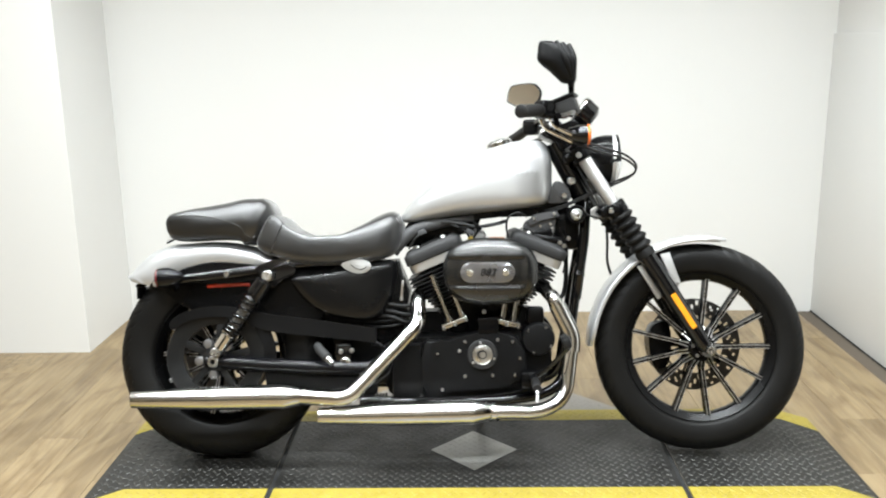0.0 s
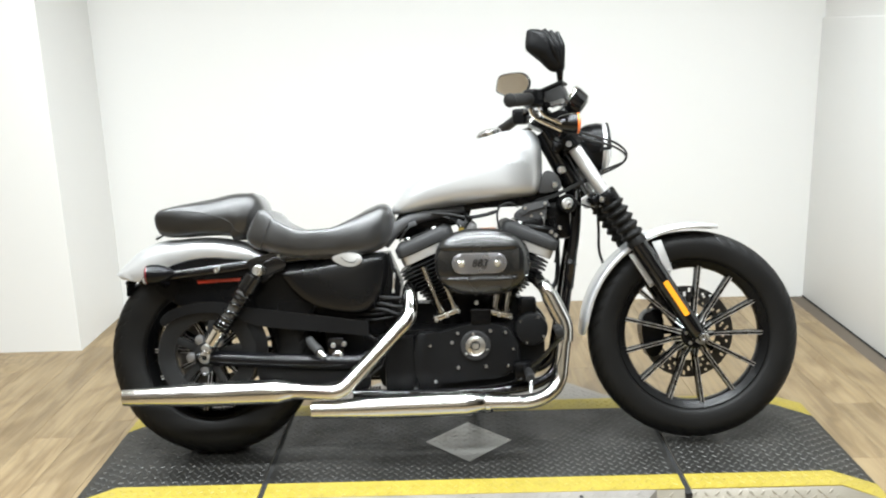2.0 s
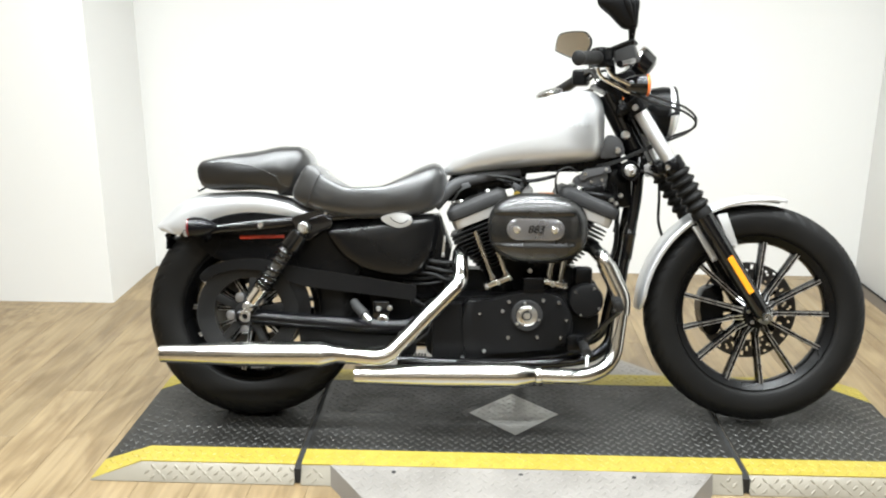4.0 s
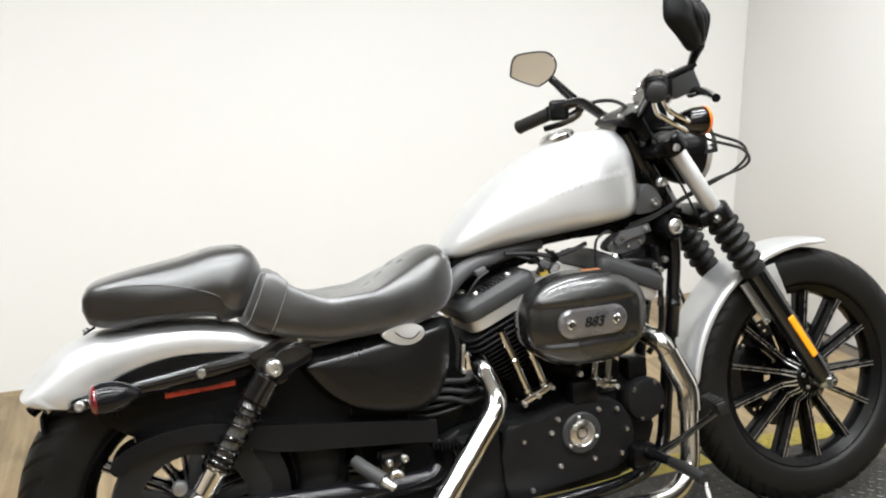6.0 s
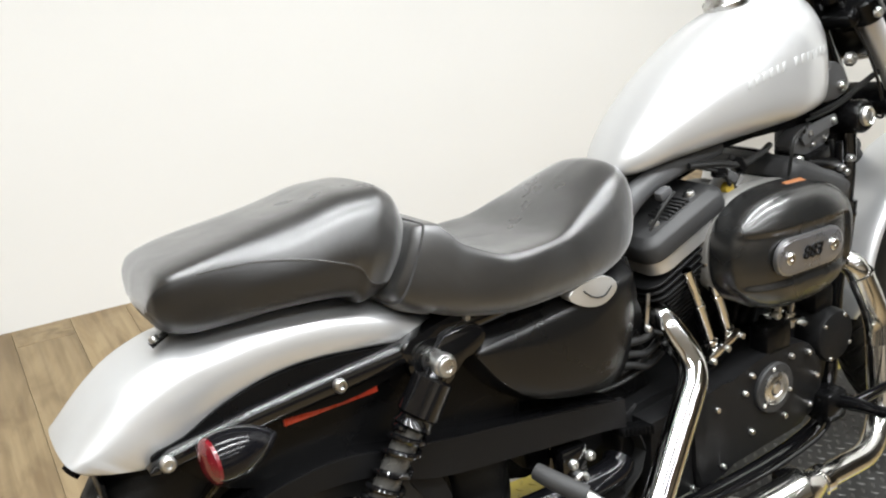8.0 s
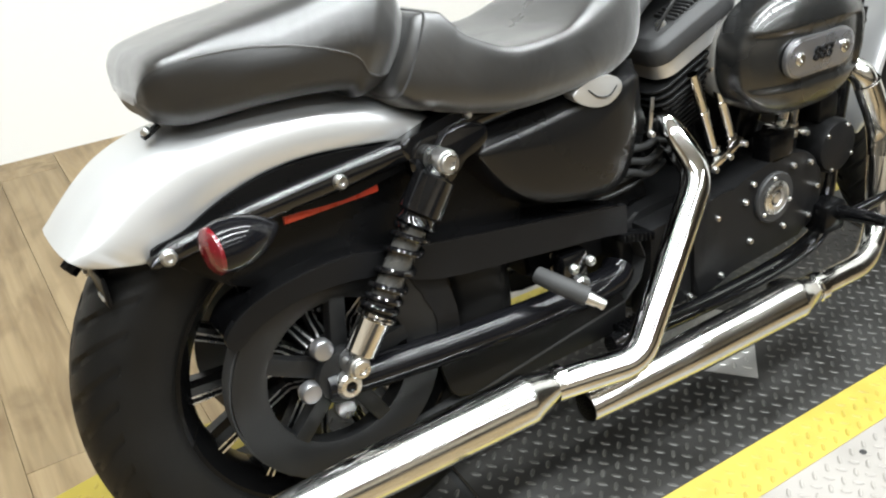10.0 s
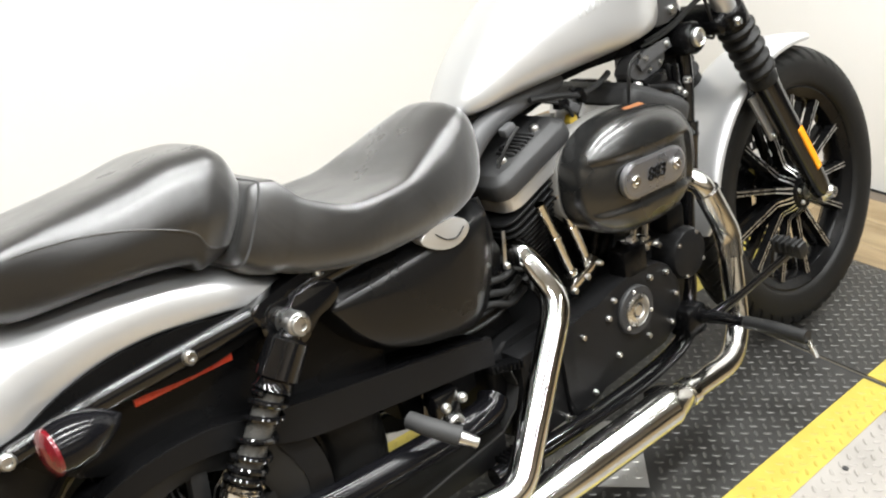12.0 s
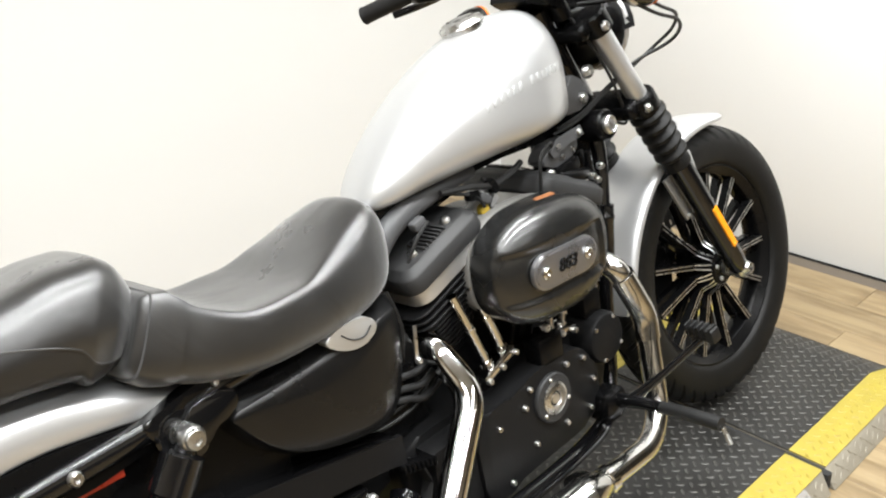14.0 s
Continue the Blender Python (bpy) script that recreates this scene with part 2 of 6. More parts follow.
def tube(bm, pts, r, seg=12, steps=6, caps=True, index=0, closed=False):
    """A round bar along a smooth line; r is one radius or one for each point."""
    n = len(pts)
    line = spline(pts, steps) if n > 2 else [V(p) for p in pts]
    rr = [r] * len(line) if not isinstance(r, (list, tuple)) else [
        r[min(int(i / (len(line) - 1) * (n - 1)), n - 2)] * (1 - q) + r[min(int(i / (len(line) - 1) * (n - 1)), n - 2) + 1] * q
        for i in range(len(line)) for q in [i / (len(line) - 1) * (n - 1) - min(int(i / (len(line) - 1) * (n - 1)), n - 2)]]
    loops, up = [], None
    for i, p in enumerate(line):
        d = (line[min(i + 1, len(line) - 1)] - line[max(i - 1, 0)]).normalized()
        if up is None:
            up = d.orthogonal().normalized()
        up = (up - d * up.dot(d)).normalized()
        side = d.cross(up)
        loops.append([p + (up * math.cos(a) + side * math.sin(a)) * rr[i] for a in (2 * math.pi * k / seg for k in range(seg))])
    rings(bm, loops, caps, closed, index)
    return bm


def lathe(bm, centre, axis, profile, seg=24, index=0, caps=True):
    """profile: (height along the axis, radius)."""
    c, a = V(centre), V(axis).normalized()
    u = a.orthogonal().normalized()
    w = a.cross(u)
    rings(bm, [[c + a * h + (u * math.cos(t) + w * math.sin(t)) * max(r, 1e-4) for t in (2 * math.pi * k / seg for k in range(seg))]
               for h, r in profile], caps, False, index)
    return bm


def prism(bm, outline, y0, y1, bevel=0.004, segs=2, index=0):
    """A plate of (x, z) outline between two y planes."""
    lo = [bm.verts.new((x, y0, z)) for x, z in outline]
    hi = [bm.verts.new((x, y1, z)) for x, z in outline]
    n = len(lo)
    fs = [bm.faces.new(lo), bm.faces.new(hi)] + [bm.faces.new((lo[i], lo[(i + 1) % n], hi[(i + 1) % n], hi[i])) for i in range(n)]
    for fa in fs:
        fa.material_index = index
    if bevel:
        edges = list({e for fa in fs[:2] for e in fa.edges})
        bmesh.ops.bevel(bm, geom=edges, offset=bevel, segments=segs, profile=0.6, affect="EDGES", clamp_overlap=True)
    return bm


def box(bm, centre, size, bevel=0.003, m=None, segs=2, index=0):
    before = set(bm.faces)
    made = bmesh.ops.create_cube(bm, size=1.0)["verts"]
    mm = Matrix.Translation(centre) @ (m or Matrix()) @ Matrix.Diagonal((*size, 1))
    bmesh.ops.transform(bm, matrix=mm, verts=made)
    if bevel:
        bmesh.ops.bevel(bm, geom=list({e for v in made for e in v.link_edges}), offset=bevel, segments=segs, profile=0.5,
                        affect="EDGES", clamp_overlap=True)
    for fa in bm.faces:
        if fa not in before:
            fa.material_index = index
    return bm


def smooth_outline(pts, steps=5):
    line = spline([(x, 0, z) for x, z in [pts[-1]] + list(pts) + [pts[0], pts[1]]], steps)
    return [(p.x, p.z) for p in line[steps:-steps - 1]] if steps > 0 else pts


def bolt(parent, centre, r=0.006, h=0.006, axis=(0, -1, 0), name="bolt", mat=None):
    return part(name, lathe(bmesh.new(), centre, axis, [(-0.002, r), (h * 0.6, r), (h, r * 0.75), (h, r * 0.45), (h * 0.5, r * 0.42)], 10), mat or STEEL, parent)


# ---- the room ----
FLOOR_Z = -0.05
BACK, EAST, WEST, JOG, EAST_END = 1.447, 2.475, -0.872, 0.915, -0.75


def slab(name, lo, hi, mat, label="", bevel=0.0):
    bm = bmesh.new()
    box(bm, [(a + b) / 2 for a, b in zip(lo, hi)], [b - a for a, b in zip(lo, hi)], bevel)
    return tagged(new(name, finish(name, bm, mat)), label, kind="structure")


floor = slab("floor", (-2.4, -4.5, FLOOR_Z - 0.10), (4.74, 1.62, FLOOR_Z - 0.008), BASE, "light oak plank floor of the showroom bay")
slab("wall_north", (WEST - 0.02, BACK, FLOOR_Z - 0.02), (2.62, BACK + 0.14, 2.8), WALL, "plain white painted wall behind the motorcycle")
slab("wall_northwest", (-2.4, JOG, FLOOR_Z - 0.02), (WEST, BACK + 0.14, 2.8), WALL, "white wall that juts forward beside the bay")
slab("wall_east", (EAST, EAST_END, FLOOR_Z - 0.02), (EAST + 0.145, BACK, 1.27), WALL, "white low partition wall with a flat top edge", 0.004)
slab("wall_east_upper", (EAST + 0.012, EAST_END, 1.27), (EAST + 0.145, BACK, 2.8), WALL, "white upper wall set back above the partition")
# walls out of view, added and toned for what gloss and chrome reflect
slab("wall_northeast", (EAST + 0.145, EAST_END, FLOOR_Z - 0.02), (4.74, EAST_END + 0.14, 2.8), DIM, "unseen brown wall added as a dark reflection for black parts")
slab("wall_far_east", (4.6, -4.5, FLOOR_Z - 0.02), (4.74, EAST_END, 2.8), DIM, "unseen brown side wall added as a dark reflection")
slab("wall_south", (-2.4, -4.64, FLOOR_Z - 0.02), (4.74, -4.5, 0.95), DIM, "unseen far wall, lower half kept dark for reflections")
slab("wall_south_upper", (-2.4, -4.64, 0.95), (4.74, -4.5, 2.8), BEIGE, "unseen far wall, upper half beige for reflections")
slab("wall_west", (-2.54, -4.64, FLOOR_Z - 0.02), (-2.4, 1.62, 0.95), DIM, "unseen side wall, lower half kept dark for reflections")
slab("wall_west_upper", (-2.54, -4.64, 0.95), (-2.4, 1.62, 2.8), BEIGE, "unseen side wall, upper half beige for reflections")
slab("ceiling", (-2.54, -4.64, 2.8), (4.74, 1.62, 2.9), CEIL, "unseen plain grey ceiling, toned for reflections and fill")
# the dark joint where the walls meet the floor
slab("trim_east", (EAST - 0.003, EAST_END, FLOOR_Z - 0.006), (EAST + 0.002, BACK - 0.004, FLOOR_Z + 0.0006), GAP, "thin dark joint at the foot of the partition")

# ---- the display platform ----
MID_X, NEAR_Y, FAR_Y = 0.80, -0.475, 0.155
KINK, TIP, SEAM = 1.035, 1.172, 0.603


def deck_z(x):
    return -0.05 * max(0.0, (abs(x - MID_X) - KINK) / (TIP - KINK))


platform = tagged(new("display_platform"), "low steel platform with dark tread plate and yellow edges", "platform")


def solid(name, cols, mat, label=""):
    """cols: (x, near y, far y, top z, how far the foot spreads) from end to end, standing on the floor."""
    bm = bmesh.new()
    rings(bm, [[(x, n, z), (x, fy, z), (x, fy + s, FLOOR_Z + 0.0005), (x, n - s, FLOOR_Z + 0.0005)] for x, n, fy, z, s in cols])
    bmesh.ops.bevel(bm, geom=[e for e in bm.edges], offset=0.0015, segments=1, affect="EDGES", clamp_overlap=True)
    return part(name, bm, mat, platform, label)


G = 0.0085
solid("deck", [(MID_X - SEAM + G, NEAR_Y, FAR_Y, -0.002, 0.028), (MID_X + SEAM - G, NEAR_Y, FAR_Y, -0.002, 0.028)], PLATE, "steel middle deck section")
for sgn in (-1, 1):
    solid("ramp_deck", [(MID_X + sgn * (SEAM + G), NEAR_Y, FAR_Y, -0.002, 0.028), (MID_X + sgn * KINK, NEAR_Y, FAR_Y, -0.002, 0.028),
                        (MID_X + sgn * TIP, NEAR_Y - 0.024, FAR_Y + 0.024, -0.0465, 0.003)], PLATE, "steel end section with a sloped ramp")
    bm = bmesh.new()
    box(bm, (MID_X + sgn * SEAM, (NEAR_Y + FAR_Y) / 2, -0.028), (2 * G + 0.001, FAR_Y - NEAR_Y + 0.03, 0.042), 0)
    part("seam_strip", bm, GAP, platform, "black rubber seam")


def sheet(name, xs, y0, y1, mat, z, label="", flare=0.0):
    bm = bmesh.new()
    rows = []
    for x in xs:
        k = -deck_z(x) / 0.05 * flare
        ya = y0 - (k if y0 <= NEAR_Y + 0.001 else 0)
        yb = y1 + (k if y1 >= FAR_Y - 0.001 else 0)
        rows.append([(x, ya, deck_z(x) * 0.93 + z), (x, yb, deck_z(x) * 0.93 + z), (x, yb, deck_z(x) * 0.93 + z - 0.003), (x, ya, deck_z(x) * 0.93 + z - 0.003)])
    rings(bm, rows)
    return part(name, bm, mat, platform, label)


IN_N, IN_F = -0.392, 0.072
spans = [(MID_X - TIP, MID_X - KINK, MID_X - SEAM - G), (MID_X - SEAM + G, MID_X + SEAM - G), (MID_X + SEAM + G, MID_X + KINK, MID_X + TIP)]
for sp in spans:
    sheet("tread_sheet", sp, IN_N, IN_F, TREAD, 0.0, "worn dark grey tread plate")
    sheet("edge_stripe", sp, NEAR_Y, IN_N - 0.0005, YELLOW, 0.0005, "yellow painted edge stripe", 0.022)
    sheet("edge_stripe", sp, IN_F + 0.0005, FAR_Y, YELLOW, 0.0005, "yellow painted edge stripe", 0.022)

# turntable plates that stick out on both long sides
for sgn, y_edge in ((-1, NEAR_Y), (1, FAR_Y)):
    bm = bmesh.new()
    e = y_edge - sgn * 0.012
    out = [(-0.525, e), (-0.515, y_edge), (-0.40, y_edge + sgn * 0.17), (-0.26, y_edge + sgn * 0.30), (0.26, y_edge + sgn * 0.30),
           (0.40, y_edge + sgn * 0.17), (0.515, y_edge), (0.525, e)]
    if sgn > 0:
        out = [(-0.525, e), (-0.52, y_edge), (-0.33, y_edge + 0.19), (-0.2, y_edge + 0.24), (0.2, y_edge + 0.24), (0.33, y_edge + 0.19), (0.52, y_edge), (0.525, e)]
    top = [bm.verts.new((MID_X + x, y, -0.0012)) for x, y in out]
    low = [bm.verts.new((MID_X + x * 1.02, y + sgn * 0.008, FLOOR_Z)) for x, y in out]
    bm.faces.new(top), bm.faces.new(low)
    for i in range(len(top)):
        bm.faces.new((top[i], top[(i + 1) % 8], low[(i + 1) % 8], low[i]))
    part("turntable_plate", bm, BARE, platform, "bare aluminium tread plate flush with the deck")

# the bare diamond in the middle of the deck
DX, DY, DH = 0.795, -0.150, 0.136
bm = bmesh.new()
for z0, z1 in ((-0.001, 0.0016),):
    a = [bm.verts.new((DX + dx * DH, DY + dy * DH, z0)) for dx, dy in ((1, 0), (0, 1), (-1, 0), (0, -1))]
    b = [bm.verts.new((v.co.x, v.co.y, z1)) for v in a]
    bm.faces.new(a), bm.faces.new(b)
    for i in range(4):
        bm.faces.new((a[i], a[(i + 1) % 4], b[(i + 1) % 4], b[i]))
part("diamond_inlay", bm, INLAY, platform, "shiny bare metal diamond inlay")


BAR = ((-0.0098, 0, 0), (-0.005, -0.0033, 0), (0.005, -0.0033, 0), (0.0098, 0, 0), (0.005, 0.0033, 0), (-0.005, 0.0033, 0),
       (-0.0070, 0, 1), (-0.0040, -0.0015, 1), (0.0040, -0.0015, 1), (0.0070, 0, 1), (0.0040, 0.0015, 1), (-0.0040, 0.0015, 1))
BAR_FACES = ((0, 1, 7, 6), (1, 2, 8, 7), (2, 3, 9, 8), (3, 4, 10, 9), (4, 5, 11, 10), (5, 0, 6, 11), (6, 7, 8, 9, 10, 11))


def treads(name, inside, lift, mat, label, pitch=0.0225, rise=0.0014):
    """The raised bars of the tread plate, crosswise by turns."""
    verts, faces = [], []
    s = pitch / math.sqrt(2)
    for i in range(-110, 111):
        for j in range(-110, 111):
            x, y = MID_X + (i - j) * s, -0.16 + (i + j) * s
            if not inside(x, y):
                continue
            a = math.pi / 4 if (i + j) % 2 else -math.pi / 4
            a += random.uniform(-0.03, 0.03)
            c, d = math.cos(a), math.sin(a)
            z = deck_z(x) * 0.93 + lift
            base = len(verts)
            for u, w, h in BAR:
                verts.append((x + u * c - w * d, y + u * d + w * c, z + h * rise))
            for q in BAR_FACES:
                faces.append([base + k for k in q])
    me = bpy.data.meshes.new(name)
    me.from_pydata(verts, [], faces)
    me.materials.append(mat)
    ob = new(name, me)
    ob.parent = platform
    return tagged(ob, label, kind="stuff")


def side_treads():
    """The raised bars on the sloped near and far sides of the platform."""
    verts, faces = [], []
    pitch = 0.0159
    for sgn, y_edge in ((-1, NEAR_Y), (1, FAR_Y)):
        down, out = V((0, sgn * 0.028, -0.048)).normalized(), V((0, sgn * 0.048, 0.028)).normalized()
        for i in range(-68, 69):
            for j in (1, 2, 3):
                x = MID_X + i * pitch
                if (i + j) % 2 or abs(x - MID_X) > KINK - 0.01 or abs(abs(x - MID_X) - SEAM) < 0.015 or abs(x - MID_X) < 0.54:
                    continue
                a = math.pi / 4 if (i + 3 * j) % 4 < 2 else -math.pi / 4
                c, d = math.cos(a), math.sin(a)
                o = V((x, y_edge, -0.002)) + down * (0.0138 * j)
                base = len(verts)
                for u, w, h in BAR:
                    p = o + V((u * c - w * d, 0, 0)) + down * (u * d + w * c) + out * (h * 0.0014)
                    verts.append(tuple(p))
                for q in BAR_FACES:
                    faces.append([base + k for k in q])
    me = bpy.data.meshes.new("side_tread_relief")
    me.from_pydata(verts, [], faces)
    me.materials.append(PLATE)
    ob = new("side_tread_relief", me)
    ob.parent = platform
    return tagged(ob, "raised bars of the bare sloped sides", kind="stuff")


side_treads()


def on_deck(x):
    return abs(x - MID_X) < TIP - 0.012 and abs(abs(x - MID_X) - SEAM) > 0.015


def in_diamond(x, y, k=1.0):
    return abs(x - DX) + abs(y - DY) < DH * k


treads("dark_tread_relief", lambda x, y: on_deck(x) and IN_N + 0.008 < y < IN_F - 0.008 and not in_diamond(x, y, 1.08), 0.0, WORN, "raised bars of the dark tread plate")
treads("yellow_tread_relief", lambda x, y: on_deck(x) and (NEAR_Y + 0.01 < y < IN_N - 0.008 or IN_F + 0.008 < y < FAR_Y - 0.01), 0.0004, YELLOW_BAR, "raised bars under worn yellow paint")
treads("inlay_tread_relief", lambda x, y: in_diamond(x, y, 0.93), 0.0016, INLAY, "raised bars of the bright inlay")
treads("bare_tread_relief", lambda x, y: (-0.775 < y < NEAR_Y - 0.012 and abs(x - MID_X) < 0.515 - max(0, (NEAR_Y - y)) * 0.72)
       or (FAR_Y + 0.012 < y < 0.38 and abs(x - MID_X) < 0.50 - (y - FAR_Y) * 0.95), 0.0, BARE, "raised bars of the bare metal plate", rise=0.0011)
for hx in (0.46, 0.80, 1.10):
    bm = lathe(bmesh.new(), (hx, -0.505, -0.0005), (0, 0, 1), [(-0.002, 0.006), (0.0015, 0.006), (0.002, 0.004)], 10)
    part("plate_screw", bm, GAP, platform, "dark countersunk screw")

# ---- the motorcycle ----
LEAN = 13.7
moto = tagged(new("motorcycle"), "silver and black cruiser motorcycle leaning on its side stand", "motorcycle")
moto.matrix_world = pose(0, -0.175, 0, -LEAN)
CENTRED[0] = True


def tyre(parent, c, radius, half, rim, label, sipes, pitch_w):
    """A tyre round an axle along y, its tread grooves sunk in."""
    bm = bmesh.new()
    seg, sec = sipes * 14, 40
    loops = []
    for i in range(seg):
        a = 2 * math.pi * i / seg
        loop = []
        for k in range(sec):
            s = -1 + 2 * k / (sec - 1)
            ph = s * math.radians(128)
            h = (radius - rim) / 2
            y = half * math.copysign(abs(math.sin(ph)) ** 0.82, ph)
            rr = rim + h + h * math.cos(ph) * (1.0 if math.cos(ph) > 0 else 0.98 / 0.62)
            rr = min(rr, radius)
            g = 0.0
            if abs(s) < 0.58:
                u = ((i % 14) / 14 + (0.5 if s > 0 else 0)) % 1
                if 0.07 < abs(s) < 0.56 and u < 0.27:
                    g = 0.0055
            if 0.66 < abs(s) < 0.70:
                g = -0.001
            rr -= g
            b = a - min(abs(s), 0.58) * pitch_w * 2 * math.pi / sipes
            loop.append((c[0] + rr * math.cos(b), c[1] + y, c[2] + rr * math.sin(b)))
        b = a - 0.58 * pitch_w * 2 * math.pi / sipes
        loop += [(c[0] + (rim - 0.004) * math.cos(b), c[1] + q, c[2] + (rim - 0.004) * math.sin(b)) for q in (half * 0.6, -half * 0.6)]
        loops.append(loop)
    rings(bm, loops, False, True)
    return part("tyre", bm, TYRE, parent, label, 50)


def spoke_mesh(r0, r1, y_in, y_out):
    """One spoke along +x, dished out at the hub: a dark bar whose two front edges are machined bright."""
    bm = bmesh.new()
    for sgn in (-1, 1):
        vs = []
        for t, w, h in ((0, 0.0105, 0.010), (0.06, 0.0095, 0.010), (0.11, 0.0086, 0.010), (0.16, 0.0080, 0.010), (0.21, 0.0075, 0.009), (0.65, 0.0066, 0.009), (0.93, 0.0070, 0.010), (1, 0.0076, 0.011)):
            r = r0 + (r1 - r0) * t
            q = min(1.0, max(0.0, (t - 0.06) / 0.15))
            q = q * q * (3 - 2 * q)
            y = y_in * (1 - q) + y_out * q
            vs.append([bm.verts.new((r, sgn * yy, z)) for yy, z in ((y + h, -w * 0.78), (y + h, -w * 0.40), (y + h - 0.0025, -w * 0.30), (y + h - 0.0025, w * 0.30), (y + h, w * 0.40), (y + h, w * 0.78), (y - h, w), (y - h, -w))])
        for a, b in zip(vs, vs[1:]):
            for k in range(8):
                fa = bm.faces.new((a[k], a[(k + 1) % 8], b[(k + 1) % 8], b[k]))
                fa.material_index = 1 if k in (0, 4) else 0
        bm.faces.new(vs[0]), bm.faces.new(vs[-1])
    return finish("spoke", bm, [SATIN, MACHINED], 30)


def wheel(name, c, rim, half, hub_half, count, turn, label, spoke_y):
    bm = bmesh.new()
    prof = [(-half, rim + 0.006), (-half, rim - 0.004), (-half * 0.82, rim - 0.012), (-half * 0.6, rim - 0.022), (-half * 0.3, rim - 0.026), (half * 0.3, rim - 0.026),
            (half * 0.6, rim - 0.022), (half * 0.82, rim - 0.012), (half, rim - 0.004), (half, rim + 0.006), (half * 0.7, rim - 0.002), (0, rim - 0.012), (-half * 0.7, rim - 0.002)]
    seg = 96
    loops = [[(c[0] + r * math.cos(a), c[1] + y, c[2] + r * math.sin(a)) for y, r in prof] for a in (2 * math.pi * k / seg for k in range(seg))]
    rings(bm, loops, False, True)
    ob = part(name, bm, SATIN, moto, label, 30)
    hub = lathe(bmesh.new(), c, (0, 1, 0), [(-hub_half, 0.016), (-hub_half, 0.036), (-hub_half + 0.006, 0.042), (-hub_half * 0.6, 0.034), (hub_half * 0.6, 0.034),
                                            (hub_half - 0.006, 0.042), (hub_half, 0.036), (hub_half, 0.016)], 32)
    part("hub", hub, SATIN, ob, "black cast hub")
    me = spoke_mesh(0.030, rim - 0.020, hub_half * 0.72, spoke_y)
    for k in range(count):
        s = new("spoke", me)
        s.parent = ob
        s.matrix_local = Matrix.Translation(c) @ Matrix.Rotation(-(turn + 2 * math.pi * k / count), 4, "Y")
    for k in range(5):
        a = 2 * math.pi * (k + 0.3) / 5
        bolt(ob, (c[0] + 0.028 * math.cos(a), c[1] - hub_half, c[2] + 0.028 * math.sin(a)), 0.006, 0.005)
    return ob


FRONT, REAR = (1.500, 0.0, 0.333), (0.008, 0.0, 0.317)
fw = wheel("front_wheel", FRONT, 0.232, 0.034, 0.055, 13, 0.0, "black cast thirteen-spoke front wheel with machined spoke edges", 0.016)
tyre(fw, FRONT, 0.3215, 0.050, 0.234, "black front tyre with shallow grooves", 44, 2.2)
rw = wheel("rear_wheel", REAR, 0.205, 0.052, 0.06, 13, 0.2, "black cast rear wheel", 0.02)
tyre(rw, REAR, 0.318, 0.070, 0.207, "black wide rear tyre with diagonal grooves", 40, 2.6)

# front brake
bm = bmesh.new()
DN, DR = 108, (0.092, 0.099, 0.106, 0.1125, 0.1195, 0.126, 0.133, 0.1395, 0.146)
grid = [[bm.verts.new((FRONT[0] + r * math.cos(a), 0.062, FRONT[2] + r * math.sin(a))) for r in DR] for a in (2 * math.pi * k / DN for k in range(DN))]
for i in range(DN):
    for k in range(len(DR) - 1):
        # the drilled holes
        if k in (1, 3, 5) and (i + k) % 6 == 0 or k in (2, 4, 6) and (i + k) % 9 == 4:
            continue
        bm.faces.new((grid[i][k], grid[i][k + 1], grid[(i + 1) % DN][k + 1], grid[(i + 1) % DN][k]))
bmesh.ops.solidify(bm, geom=bm.faces[:], thickness=0.005)
part("brake_disc", bm, DISC, fw, "drilled steel brake disc", 30)
bm = bmesh.new()
for k in range(5):
    a = 2 * math.pi * (k + 0.5) / 5
    tube(bm, [(FRONT[0] + 0.03 * math.cos(a), 0.058, FRONT[2] + 0.03 * math.sin(a)), (FRONT[0] + 0.1 * math.cos(a), 0.064, FRONT[2] + 0.1 * math.sin(a))], 0.008, 8)
part("disc_carrier", bm, SATIN, fw)
bm = bmesh.new()
prism(bm, smooth_outline([(1.365, 0.395), (1.415, 0.405), (1.425, 0.34), (1.415, 0.27), (1.375, 0.26), (1.355, 0.33)], 4), 0.035, 0.105, 0.008)
part("brake_caliper", bm, SATIN, moto, "black front brake caliper")

# fenders
def fender(name, c, r, half, a0, a1, low, crown, steps, label, taper=None):
    """A shell over a wheel: r outer radius, low(a) the radius at which its skirts end."""
    bm = bmesh.new()
    loops = []
    for i in range(steps + 1):
        a = math.radians(a0 + (a1 - a0) * i / steps)
        rl, h, rt = low(math.degrees(a)), half * (taper(i / steps) if taper else 1), r(math.degrees(a))
        out, inn = [], []
        for k in range(17):
            s = -1 + k / 8
            ph = s * math.pi / 2
            y = h * math.copysign(abs(math.sin(ph)) ** 0.8, ph)
            q = max(0.0, math.cos(ph)) ** 0.75
            rr = rl + (rt - rl) * (1 - crown + crown * q) if abs(s) < 1 else rl
            out.append((y, rr))
            inn.append((y * 0.965, rr - 0.0035))
        prof = out + inn[::-1]
        loops.append([(c[0] + rr * math.cos(a), c[1] + y, c[2] + rr * math.sin(a)) for y, rr in prof])
    rings(bm, loops)
    return part(name, bm, SILVER, moto, label, 50)


